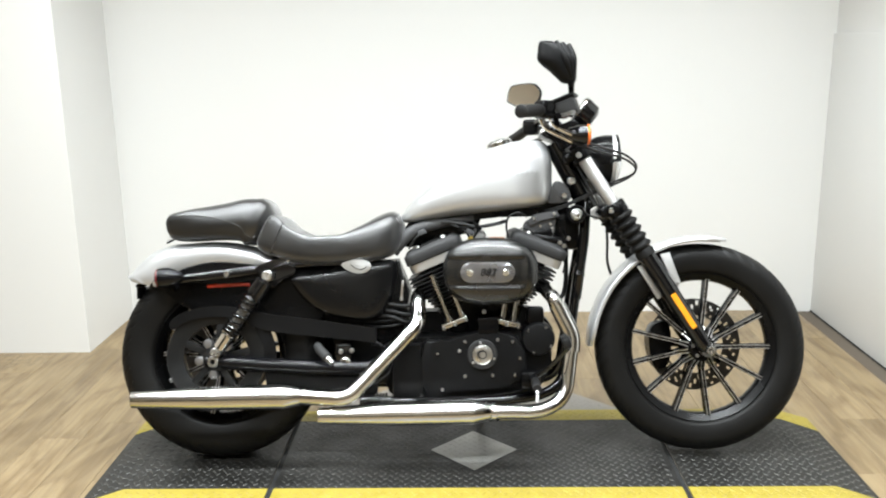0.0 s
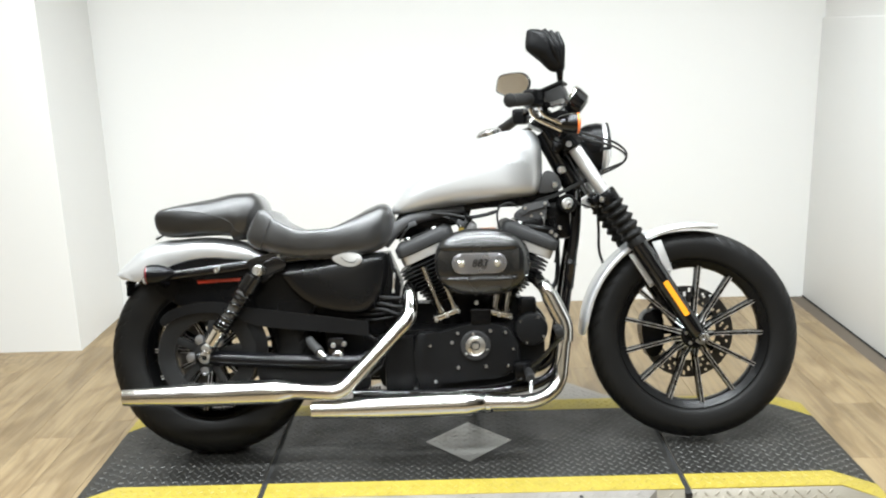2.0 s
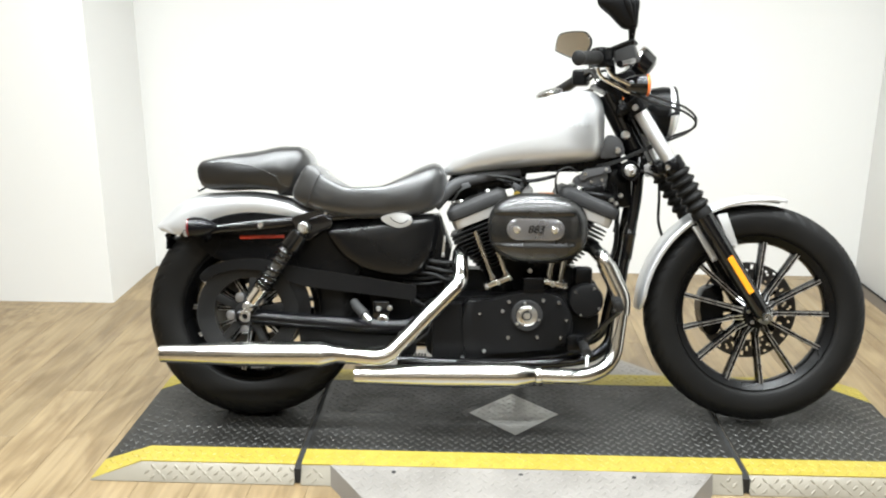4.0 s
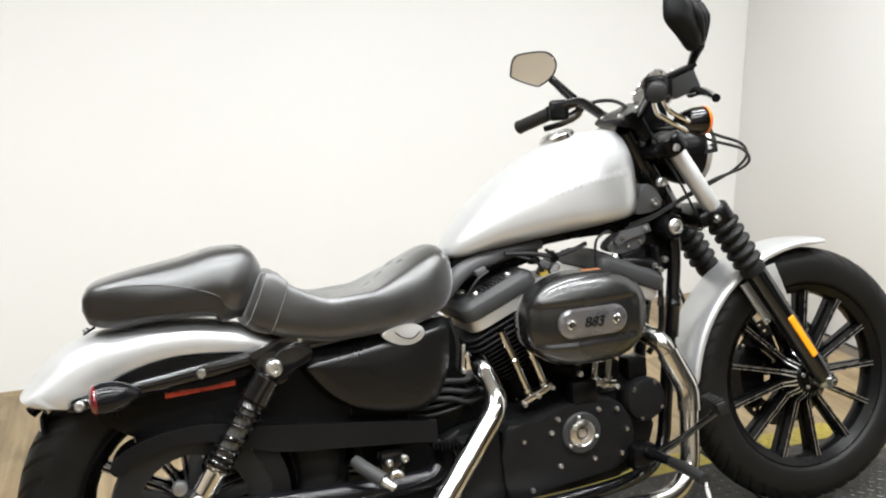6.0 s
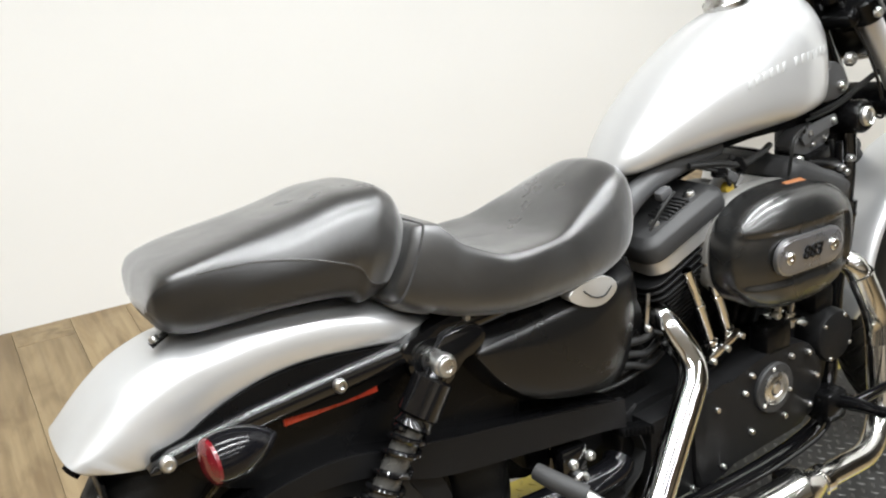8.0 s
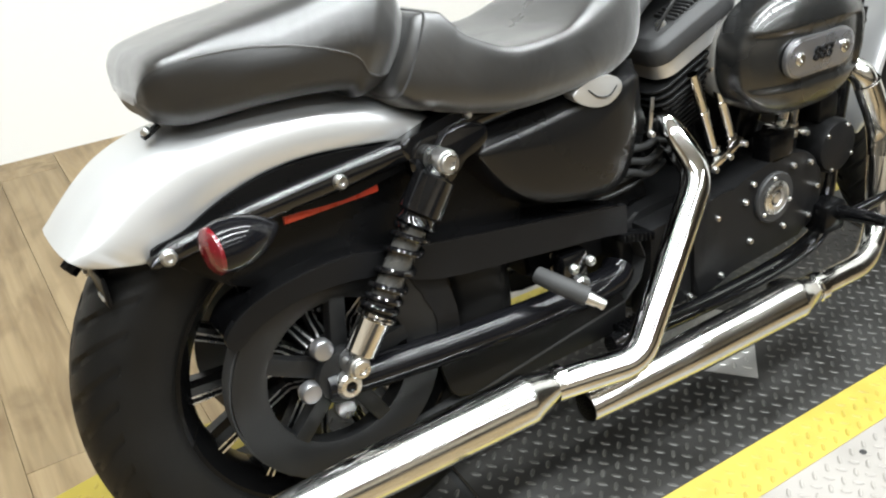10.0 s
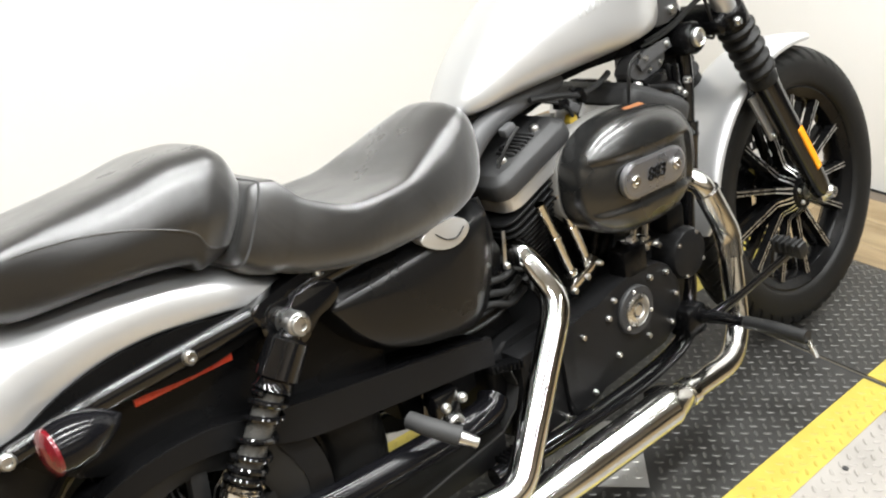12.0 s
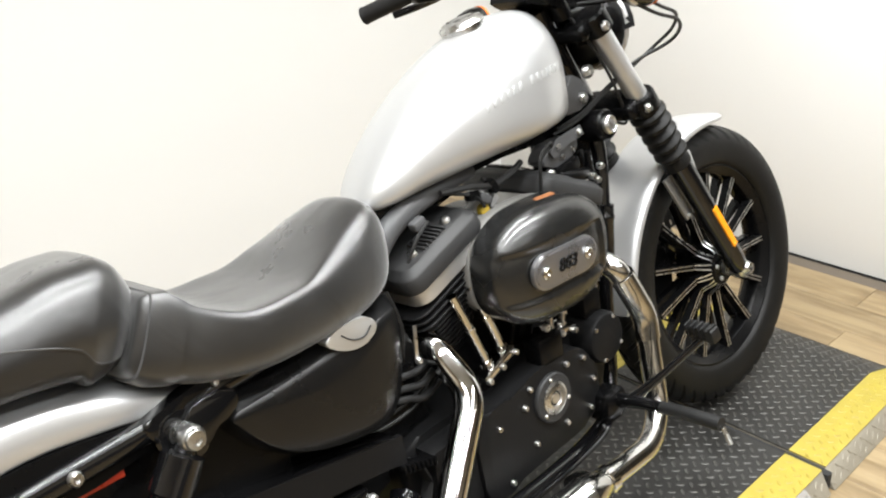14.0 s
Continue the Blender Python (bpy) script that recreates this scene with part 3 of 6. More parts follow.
front_low = hermite([(76, 0.338), (90, 0.331), (120, 0.328), (150, 0.328), (172, 0.330), (179, 0.338)])
ff = fender("front_fender", FRONT, lambda a: 0.348, 0.070, 76, 179, front_low, 0.9, 44, "silver painted front fender",
            hermite([(0, 0.55), (0.04, 0.85), (0.12, 1.0), (0.93, 1.0), (1.0, 0.72)]))
for y in (-0.074, 0.074):
    for (x0, z0), (x1, z1) in (((1.313, 0.586), (1.369, 0.494)), ((1.384, 0.622), (1.423, 0.532))):
        bm = bmesh.new()
        prism(bm, [(x0 - 0.012, z0), (x0 + 0.016, z0 + 0.006), (x1 + 0.010, z1 + 0.004), (x1 - 0.006, z1 - 0.010)], y - 0.003, y + 0.003, 0.001)
        br = part("fender_bracket", bm, BRUSHED, ff, "satin metal bracket")
        bolt(br, (x1, y - 0.002, z1), 0.006, 0.006, (0, -1 if y < 0 else 1, 0))

# the wheel and its fender are steered a touch to the right
STEER = Matrix.Translation(FRONT) @ Matrix.Rotation(radians(-2.2), 4, "Z") @ Matrix.Translation(-V(FRONT))
fw.matrix_local = STEER
ff.matrix_local = STEER

rear_low = hermite([(50, 0.345), (62, 0.318), (80, 0.298), (100, 0.294), (118, 0.292), (126, 0.290), (131, 0.300), (135, 0.325), (138, 0.355)])
rear_r = hermite([(50, 0.357), (75, 0.355), (88, 0.356), (104, 0.364), (114, 0.381), (124, 0.388), (141, 0.380)])
fender("rear_fender", REAR, rear_r, 0.090, 50, 138, rear_low, 0.62, 48, "silver painted rear fender",
            hermite([(0, 1.0), (0.9, 1.0), (0.97, 0.97), (1.0, 0.9)]))
for sgn in (-1, 1):
    bm = bmesh.new()
    prism(bm, smooth_outline([(-0.185, 0.556), (-0.146, 0.566), (-0.093, 0.590), (-0.022, 0.606), (0.06, 0.606), (0.13, 0.599), (0.225, 0.608), (0.232, 0.580),
                              (0.123, 0.556), (0.054, 0.545), (-0.032, 0.548), (-0.118, 0.541), (-0.175, 0.540)], 3), sgn * 0.089, sgn * 0.094, 0.002)
    part("fender_liner", bm, SATIN, moto, "black plate below the rear fender")
    line = [(-0.192, 0.541, 0.003, 0.094), (-0.184, 0.5425, 0.009, 0.094), (-0.165, 0.5475, 0.0125, 0.094), (-0.065, 0.5635, 0.0145, 0.094), (0.065, 0.5770, 0.0165, 0.095),
            (0.165, 0.5880, 0.0150, 0.097), (0.225, 0.6000, 0.0140, 0.100), (0.300, 0.6060, 0.0130, 0.098), (0.335, 0.6070, 0.0120, 0.090)]
    bm = bmesh.new()
    rings(bm, [[(x, sgn * (yc + 0.0135 * math.copysign(abs(math.cos(a)) ** 0.7, math.cos(a))), z + h * math.copysign(abs(math.sin(a)) ** 0.8, math.sin(a))) for a in (2 * math.pi * k / 20 for k in range(20))]
               for x, z, h, yc in line])
    strut = part("fender_strut", bm, GLOSS, moto, "gloss black fender strut", 60)
    bolt(strut, (0.047, sgn * 0.108, 0.574), 0.010, 0.008, (0, sgn, 0))
    bolt(strut, (-0.171, sgn * 0.105, 0.5465), 0.010, 0.008, (0, sgn, 0))
    prism(bm := bmesh.new(), [(-0.022, 0.532), (0.109, 0.537), (0.109, 0.547), (-0.022, 0.542)], sgn * 0.0735, sgn * 0.0800, 0.0015)
    part("side_reflector", bm, RED, moto, "red side reflector")
    # turn signal
    cx, cy, cz = -0.138, sgn * 0.182, 0.566
    ax = V((1.0, -sgn * 0.13, 0.03))
    lathe(bm := bmesh.new(), (cx, cy, cz), ax, [(0, 0.028), (0.012, 0.030), (0.03, 0.029), (0.050, 0.023), (0.068, 0.012), (0.077, 0.003)], 24)
    sig = part("rear_turn_signal", bm, ARM, moto, "black bullet turn signal with a red lens")
    lathe(bm := bmesh.new(), (cx, cy, cz), -ax, [(-0.003, 0.0275), (0.004, 0.0265), (0.008, 0.021), (0.0105, 0.012), (0.011, 0.004)], 24)
    part("lens", bm, LENS_RED, sig, "dark red lens")
    tube(bm := bmesh.new(), [(cx + 0.035, cy - sgn * 0.01, cz - 0.018), (cx + 0.03, sgn * 0.130, cz - 0.035), (cx + 0.03, sgn * 0.095, cz - 0.03)], 0.009, 10)
    part("stem", bm, GLOSS, sig)

for sgn in (-1, 1):
    prism(bm := bmesh.new(), smooth_outline([(-0.150, 0.532), (0.0, 0.565), (0.2, 0.60), (0.31, 0.60), (0.33, 0.43), (0.24, 0.42), (0.12, 0.445), (0.03, 0.462), (-0.06, 0.458), (-0.12, 0.49)], 3), sgn * 0.062, sgn * 0.072, 0.003)
    part("inner_fender", bm, SATIN, moto, "black inner fender plate")
prism(bm := bmesh.new(), smooth_outline([(0.135, 0.592), (0.160, 0.606), (0.235, 0.624), (0.262, 0.616), (0.255, 0.590), (0.215, 0.565), (0.160, 0.556)], 4), -0.112, -0.086, 0.006, 3)
mnt = part("shock_mount", bm, GLOSS, moto, "gloss black upper shock mount")
bolt(mnt, (0.236, -0.112, 0.612), 0.005, 0.006)
lathe(bm := bmesh.new(), (0.178, -0.100, 0.569), (0, -1, 0), [(-0.012, 0.033), (0.008, 0.033), (0.013, 0.029), (0.014, 0.018)], 26)
part("mount_boss", bm, GLOSS, mnt, "gloss black boss round the upper bolt")
prism(bm := bmesh.new(), smooth_outline([(0.158, 0.548), (0.196, 0.598), (0.248, 0.600), (0.258, 0.582), (0.246, 0.566), (0.214, 0.556), (0.200, 0.536), (0.172, 0.532)], 3), -0.121, -0.112, 0.003)
part("mount_bracket", bm, GLOSS, mnt, "gloss black pressed bracket")
box(bm := bmesh.new(), (-0.143, -0.052, 0.676), (0.024, 0.016, 0.004), 0.001, Matrix.Rotation(radians(-28), 4, "Y"))
tab = part("seat_tab", bm, SATIN, moto, "small black tab holding the pillion pad")
bolt(tab, (-0.148, -0.052, 0.676), 0.006, 0.006, (-0.4, 0, 0.9))

# licence plate bracket under the tail
bm = bmesh.new()
box(bm, (-0.240, 0.0, 0.516), (0.006, 0.15, 0.036), 0.003)
pb = part("plate_bracket", bm, SATIN, moto, "empty black licence plate bracket")
for sy in (-0.07, 0.07):
    box(bm := bmesh.new(), (-0.244, sy * 0.8, 0.508), (0.003, 0.024, 0.006), 0.001)
    part("bracket_slot", bm, BRUSHED, pb)
tube(bm := bmesh.new(), [(-0.265, 0, 0.53), (-0.24, 0, 0.55), (-0.20, 0, 0.58)], 0.012, 8)
part("bracket_arm", bm, SATIN, pb)

# ---- tank ----
tank_top = hermite([(0.572, 0.745), (0.580, 0.757), (0.599, 0.784), (0.654, 0.841), (0.726, 0.896), (0.798, 0.937), (0.86, 0.963), (0.922, 0.979), (0.985, 0.984), (1.020, 0.978), (1.037, 0.960), (1.046, 0.920)])
tank_low = hermite([(0.572, 0.732), (0.604, 0.727), (0.673, 0.736), (0.827, 0.755), (0.981, 0.771), (1.015, 0.776), (1.034, 0.793), (1.043, 0.826), (1.046, 0.870)])
tank_half = hermite([(0.572, 0.012), (0.585, 0.040), (0.61, 0.062), (0.66, 0.084), (0.75, 0.106), (0.85, 0.120), (0.92, 0.122), (0.97, 0.114), (1.01, 0.099), (1.032, 0.077), (1.043, 0.050), (1.046, 0.024)])


def tank_point(x, a):
    zt, zb, w = tank_top(x), tank_low(x), tank_half(x)
    zc = zb + (zt - zb) * 0.40
    c, s = math.cos(a), math.sin(a)
    if s >= 0:
        y, z = math.copysign(abs(c) ** 0.92, c), zc + (zt - zc) * abs(s) ** 0.86
        y *= 1 - 0.16 * s * s
    else:
        q = max(0.0, min(1.0, (x - 0.68) / 0.22))
        y, z = math.copysign(abs(c) ** (0.62 - 0.26 * q), c), zc - (zc - zb) * abs(s) ** (0.70 - 0.26 * q)
    return V((x, w * y, z))


xs = [0.572 + (1.046 - 0.572) * (0.5 - 0.5 * math.cos(math.pi * i / 56)) for i in range(57)]
bm = bmesh.new()
rings(bm, [[tank_point(x, 2 * math.pi * k / 56) for k in range(56)] for x in xs])
tank = part("fuel_tank", bm, SILVER, moto, "satin silver fuel tank", 60)
# filler cap
n_cap = V((-0.26, 0, 0.96)).normalized()
c_cap = V((0.884, 0.0, 0.973))
lathe(bm := bmesh.new(), c_cap, n_cap, [(-0.012, 0.039), (0.003, 0.041), (0.006, 0.039), (0.007, 0.036), (0.010, 0.034), (0.012, 0.029), (0.012, 0.004)], 40)
part("filler_cap", bm, STEEL, tank, "satin metal filler cap")
# the maker's lettering is kept as plain bars
for k in range(14):
    if k == 6:
        continue
    x0 = 0.795 + k * 0.0148
    p = tank_point(x0, math.radians(180 - 6))
    q = tank_point(x0 + 0.009, math.radians(180 - 6.3))
    bm = bmesh.new()
    d = (q - p).normalized()
    up = (tank_point(x0, math.radians(172)) - tank_point(x0, math.radians(176))).normalized()
    mm = Matrix((d, d.cross(up).normalized(), up)).transposed().to_4x4()
    box(bm, (p + q) / 2, (0.0085, 0.0016, 0.0135), 0.0004, mm)
    part("letter_bar", bm, LETTER, tank)

# ---- seat ----
def saddle(name, keys_top, keys_low, keys_half, x0, x1, section, slant, label, steps=44, seam=None):
    """A cushion along x; section(u, w, zb, zt) gives the right half of its outline from the bottom middle to the top middle."""
    zt, zb, hw = hermite(keys_top), hermite(keys_low), hermite(keys_half)

    def half(x):
        line = [V((0, y, z)) for y, z in section((x - x0) / (x1 - x0), hw(x), zb(x), zt(x))]
        return spline([line[0]] + line + [line[-1]], 6)[6:-6]

    def at(x, k):
        """k from 0 (bottom middle) over 0.5 (side) to 1 (top middle), on the right-hand side."""
        line = half(x)
        q = k * (len(line) - 1)
        i = min(int(q), len(line) - 2)
        p = line[i].lerp(line[i + 1], q - i)
        return V((x + slant(x) * (p.z - zt(x)), -p.y, p.z))
    bm = bmesh.new()
    rows = [x0 + (x1 - x0) * (0.5 - 0.5 * math.cos(math.pi * i / steps)) for i in range(steps + 1)]
    loops, below = [], 18
    for x in rows:
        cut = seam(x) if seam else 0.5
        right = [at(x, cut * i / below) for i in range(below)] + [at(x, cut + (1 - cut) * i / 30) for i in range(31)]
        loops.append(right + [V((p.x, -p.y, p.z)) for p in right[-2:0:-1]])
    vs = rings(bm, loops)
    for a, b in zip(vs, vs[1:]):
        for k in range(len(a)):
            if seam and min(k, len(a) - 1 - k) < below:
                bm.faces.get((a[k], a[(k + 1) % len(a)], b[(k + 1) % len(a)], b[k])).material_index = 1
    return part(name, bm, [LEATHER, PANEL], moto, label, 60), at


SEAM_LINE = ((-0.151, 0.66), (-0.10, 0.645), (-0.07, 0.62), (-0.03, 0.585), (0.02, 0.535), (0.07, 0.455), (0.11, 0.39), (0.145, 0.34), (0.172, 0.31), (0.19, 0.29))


def pillion_section(u, w, b, t):
    h = t - b
    n = min(1.0, max(0.0, u - 0.08) / 0.40)
    n = n * n * (3 - 2 * n)
    boxy = [(0.78 * w, b + 0.010), (0.89 * w, b + 0.27 * h), (0.98 * w, b + 0.58 * h), (w, b + 0.79 * h), (0.91 * w, b + 0.93 * h), (0.60 * w, b + 0.99 * h)]
    soft = [(0.86 * w, b + 0.010), (0.965 * w, b + 0.28 * h), (w, b + 0.50 * h), (0.90 * w, b + 0.77 * h), (0.74 * w, b + 0.92 * h), (0.50 * w, b + 0.985 * h)]
    return [(0, b), (0.6 * w, b)] + [(p * (1 - n) + q * n, r * (1 - n) + v * n) for (p, r), (q, v) in zip(boxy, soft)] + [(0, t)]


def rider_section(u, w, b, t):
    h = t - b
    n = min(1.0, max(0.0, u - 0.45) / 0.40)
    n = n * n * (3 - 2 * n)
    d = 0.004 * math.sin(math.pi * min(1, u * 1.25)) ** 2
    dish = [(1.0 * w, b + 0.55 * h), (0.99 * w, b + 0.82 * h), (0.955 * w, b + 0.955 * h), (0.87 * w, b + 0.995 * h), (0.50 * w, t - d), (0, t - d * 1.3)]
    nose = [(0.975 * w, b + 0.54 * h), (0.90 * w, b + 0.74 * h), (0.78 * w, b + 0.86 * h), (0.62 * w, b + 0.925 * h), (0.36 * w, b + 0.98 * h), (0, t)]
    return [(0, b), (0.6 * w, b), (0.88 * w, b + 0.008), (0.975 * w, b + 0.26 * h)] + [(p * (1 - n) + q * n, r * (1 - n) + v * n) for (p, r), (q, v) in zip(dish, nose)]


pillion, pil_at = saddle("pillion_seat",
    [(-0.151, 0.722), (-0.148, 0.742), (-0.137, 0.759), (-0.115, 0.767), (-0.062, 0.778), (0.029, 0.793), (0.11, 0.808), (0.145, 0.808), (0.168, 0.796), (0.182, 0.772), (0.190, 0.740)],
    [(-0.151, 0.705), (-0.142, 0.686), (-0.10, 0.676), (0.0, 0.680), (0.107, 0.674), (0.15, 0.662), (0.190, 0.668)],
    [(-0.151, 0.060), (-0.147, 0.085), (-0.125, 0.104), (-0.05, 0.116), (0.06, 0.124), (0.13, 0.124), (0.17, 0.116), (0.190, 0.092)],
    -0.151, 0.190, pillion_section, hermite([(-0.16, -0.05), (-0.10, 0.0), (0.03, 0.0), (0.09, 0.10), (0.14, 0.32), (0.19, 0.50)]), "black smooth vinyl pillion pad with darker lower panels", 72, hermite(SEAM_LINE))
rider, rid_at = saddle("rider_seat",
    [(0.165, 0.730), (0.180, 0.750), (0.198, 0.750), (0.218, 0.733), (0.242, 0.713), (0.313, 0.687), (0.384, 0.691), (0.456, 0.724), (0.51, 0.754), (0.548, 0.765), (0.568, 0.757), (0.582, 0.728), (0.586, 0.70)],
    [(0.165, 0.672), (0.19, 0.650), (0.225, 0.629), (0.268, 0.609), (0.328, 0.597), (0.465, 0.604), (0.534, 0.623), (0.569, 0.650), (0.586, 0.680)],
    [(0.165, 0.110), (0.19, 0.126), (0.25, 0.140), (0.33, 0.146), (0.42, 0.138), (0.50, 0.122), (0.545, 0.104), (0.570, 0.080), (0.582, 0.055), (0.586, 0.035)],
    0.165, 0.586, rider_section, hermite([(0.165, 0.50), (0.24, 0.42), (0.34, 0.10), (0.42, 0.0), (0.586, 0.0)]), "black vinyl rider saddle with a deep dip")
# piping and strap
tube(bm := bmesh.new(), [pil_at(x, k) for x, k in SEAM_LINE[1:-1]], 0.0014, 8)
part("piping", bm, LEATHER, pillion, "raised seam along the pad")
bm = bmesh.new()
rows = []
for x, g in ((0.186, -0.004), (0.188, 0.0045), (0.206, 0.006), (0.224, 0.0045), (0.226, -0.004)):
    right = [rid_at(x, k / 24) for k in range(25)]
    loop = right + [V((p.x, -p.y, p.z)) for p in right[-2:0:-1]]
    mid = V((x, 0, sum(p.z for p in loop) / len(loop)))
    rows.append([p + (p - mid).normalized() * g for p in loop])
rings(bm, rows)
part("seat_strap", bm, LEATHER, rider, "black passenger strap across the saddle", 30)

CENTRED[0] = False

# ---- engine ----
prism(bm := bmesh.new(), smooth_outline([(0.515, 0.330), (0.56, 0.358), (0.66, 0.366), (0.76, 0.372), (0.87, 0.380), (0.94, 0.385), (1.00, 0.372), (1.035, 0.33), (1.03, 0.27), (0.99, 0.20), (0.90, 0.180), (0.70, 0.176), (0.55, 0.182), (0.525, 0.24)], 3),
      -0.095, 0.12, 0.012)
case = part("crankcase", bm, WRINKLE, moto, "matte black engine crankcase")
prism(bm := bmesh.new(), smooth_outline([(0.640, 0.352), (0.70, 0.357), (0.77, 0.378), (0.83, 0.388), (0.90, 0.382), (0.935, 0.358), (0.955, 0.30), (0.945, 0.25), (0.90, 0.225), (0.80, 0.215), (0.70, 0.205), (0.648, 0.19)], 3),
      -0.145, -0.093, 0.008)
cover = part("gear_cover", bm, WRINKLE, moto, "matte black right engine cover")
prism(bm := bmesh.new(), [(0.548, 0.345), (0.636, 0.352), (0.644, 0.188), (0.548, 0.180)], -0.138, -0.09, 0.008)
part("sprocket_cover", bm, WRINKLE, moto, "matte black sprocket cover")
for bx, bz in ((0.686, 0.325), (0.752, 0.333), (0.769, 0.360), (0.868, 0.366), (0.913, 0.360), (0.769, 0.256), (0.852, 0.258), (0.919, 0.258), (0.700, 0.215), (0.935, 0.31)):
    bolt(cover, (bx, -0.145, bz), 0.0055, 0.007)
bolt(case, (0.636, -0.138, 0.195), 0.0055, 0.007)
lathe(bm := bmesh.new(), (0.822, -0.145, 0.322), (0, -1, 0), [(-0.004, 0.0455), (0.005, 0.0455), (0.008, 0.043), (0.0085, 0.031), (0.006, 0.030)], 40)
timer = part("timer_cover", bm, ROCKER, moto, "round dark steel timer cover with a bright centre")
lathe(bm := bmesh.new(), (0.822, -0.1505, 0.322), (0, -1, 0), [(0, 0.0305), (0.0045, 0.030), (0.005, 0.0285), (0.004, 0.0270), (0.005, 0.0255), (0.0055, 0.0150), (0.002, 0.0135), (0.002, 0.0105), (0.005, 0.0095), (0.0055, 0.003)], 36)
plate_c = part("centre_plate", bm, STEEL, timer, "bright round centre plate")
lathe(bm := bmesh.new(), (0.822, -0.1526, 0.322), (0, -1, 0), [(0, 0.0134), (0.0004, 0.0132), (0.0004, 0.0106), (0, 0.0104)], 28)
part("centre_groove", bm, GAP, plate_c)
for k in range(3):
    a = math.radians(100 + 120 * k)
    bolt(timer, (0.822 + 0.037 * math.cos(a), -0.153, 0.322 + 0.037 * math.sin(a)), 0.0042, 0.003)
lathe(bm := bmesh.new(), (0.992, -0.09, 0.366), (0, -1, 0), [(-0.02, 0.05), (0.045, 0.05), (0.054, 0.046), (0.057, 0.038), (0.057, 0.004)], 36)
oilcap = part("cam_cover", bm, WRINKLE, moto, "matte black round cover")
for a in (60, 140, 250, 330):
    bolt(oilcap, (0.992 + 0.042 * math.cos(math.radians(a)), -0.142, 0.366 + 0.042 * math.sin(math.radians(a))), 0.0045, 0.006)
box(bm := bmesh.new(), (0.985, -0.10, 0.435), (0.05, 0.05, 0.05), 0.008)
part("sensor_block", bm, SATIN, moto)
box(bm := bmesh.new(), (0.84, -0.125, 0.405), (0.062, 0.04, 0.055), 0.006)
part("lifter_housing", bm, SATIN, moto)
bolt(moto, (0.828, -0.145, 0.452), 0.007, 0.008)


def round_rect(hx, hy, r, n=5):
    pts = []
    for sx, sy, a0 in ((1, 1, 0), (-1, 1, 90), (-1, -1, 180), (1, -1, 270)):
        for k in range(n + 1):
            a = math.radians(a0 + 90 * k / n)
            pts.append((sx * (hx - r) + r * math.cos(a), sy * (hy - r) + r * math.sin(a)))
    return pts


def stack(levels):
    """levels: (height, half length, half width, corner radius) from bottom to top."""
    bm = bmesh.new()
    rings(bm, [[(x, y, v) for x, y in round_rect(hx, hy, r)] for v, hx, hy, r in levels])
    return bm


def cylinder(base, ang, slide):
    """A cylinder with fins, head and rocker box, leaning by ang from upright in the x-z plane."""
    rot = Matrix.Translation((base[0], 0, base[1])) @ Matrix.Rotation(ang, 4, "Y")
    head = rot @ Matrix.Translation((slide, 0, 0))

    def cap(bm):
        bmesh.ops.transform(bm, matrix=head, verts=bm.verts)
        return bm

    def put(bm):
        bmesh.ops.transform(bm, matrix=rot, verts=bm.verts)
        return bm
    bm = lathe(bmesh.new(), (0, 0, 0.0), (0, 0, 1), [(0, 0.036), (0.10, 0.036), (0.27, 0.054)], 28)
    barrel = part("cylinder_barrel", put(bm), SATIN, moto, "black finned cylinder barrel")
    for k in range(12):
        v = 0.110 + k * 0.0125
        q = min(1.0, k / 9)
        w, d = 0.040 + 0.046 * q, 0.044 + 0.054 * q
        part("cooling_fin", put(stack([(v, w - 0.001, d - 0.001, 0.03), (v + 0.0012, w, d, 0.03), (v + 0.0036, w, d, 0.03), (v + 0.0048, w - 0.001, d - 0.001, 0.03)])), WRINKLE, barrel)
    rock = part("rocker_base", cap(stack([(0.262, 0.083, 0.098, 0.030), (0.264, 0.087, 0.102, 0.030), (0.288, 0.088, 0.103, 0.030), (0.290, 0.086, 0.101, 0.030)])), BRUSHED, moto, "satin aluminium rocker box base")
    part("rocker_gasket", cap(stack([(0.288, 0.087, 0.102, 0.030), (0.2925, 0.087, 0.102, 0.030)])), GAP, rock)
    part("rocker_cover", cap(stack([(0.292, 0.092, 0.108, 0.026), (0.294, 0.093, 0.109, 0.026), (0.318, 0.092, 0.108, 0.026), (0.3215, 0.090, 0.106, 0.025), (0.3245, 0.085, 0.101, 0.022), (0.3305, 0.079, 0.095, 0.018), (0.332, 0.077, 0.093, 0.017)])), ROCKER, rock, "matte black rocker cover")
    for k in range(7):
        bm = box(bmesh.new(), (-0.024 + k * 0.0084, -0.068, 0.3340), (0.0042, 0.042, 0.0070), 0.0012)
        part("cover_rib", cap(bm), ROCKER, rock)
    prismatic = stack([(0.331, 0.060, 0.040, 0.012), (0.339, 0.058, 0.038, 0.012), (0.342, 0.052, 0.032, 0.010)])
    bmesh.ops.translate(prismatic, vec=(0, 0.040, 0), verts=prismatic.verts)
    part("cover_hump", cap(prismatic), SATIN, rock)
    for u, y in ((-0.040, -0.074), (0.044, -0.074), (-0.050, -0.010)):
        bolt(rock, head @ V((u, y, 0.331)), 0.0092, 0.008, rot.to_3x3() @ V((0, 0, 1)))
    return rock


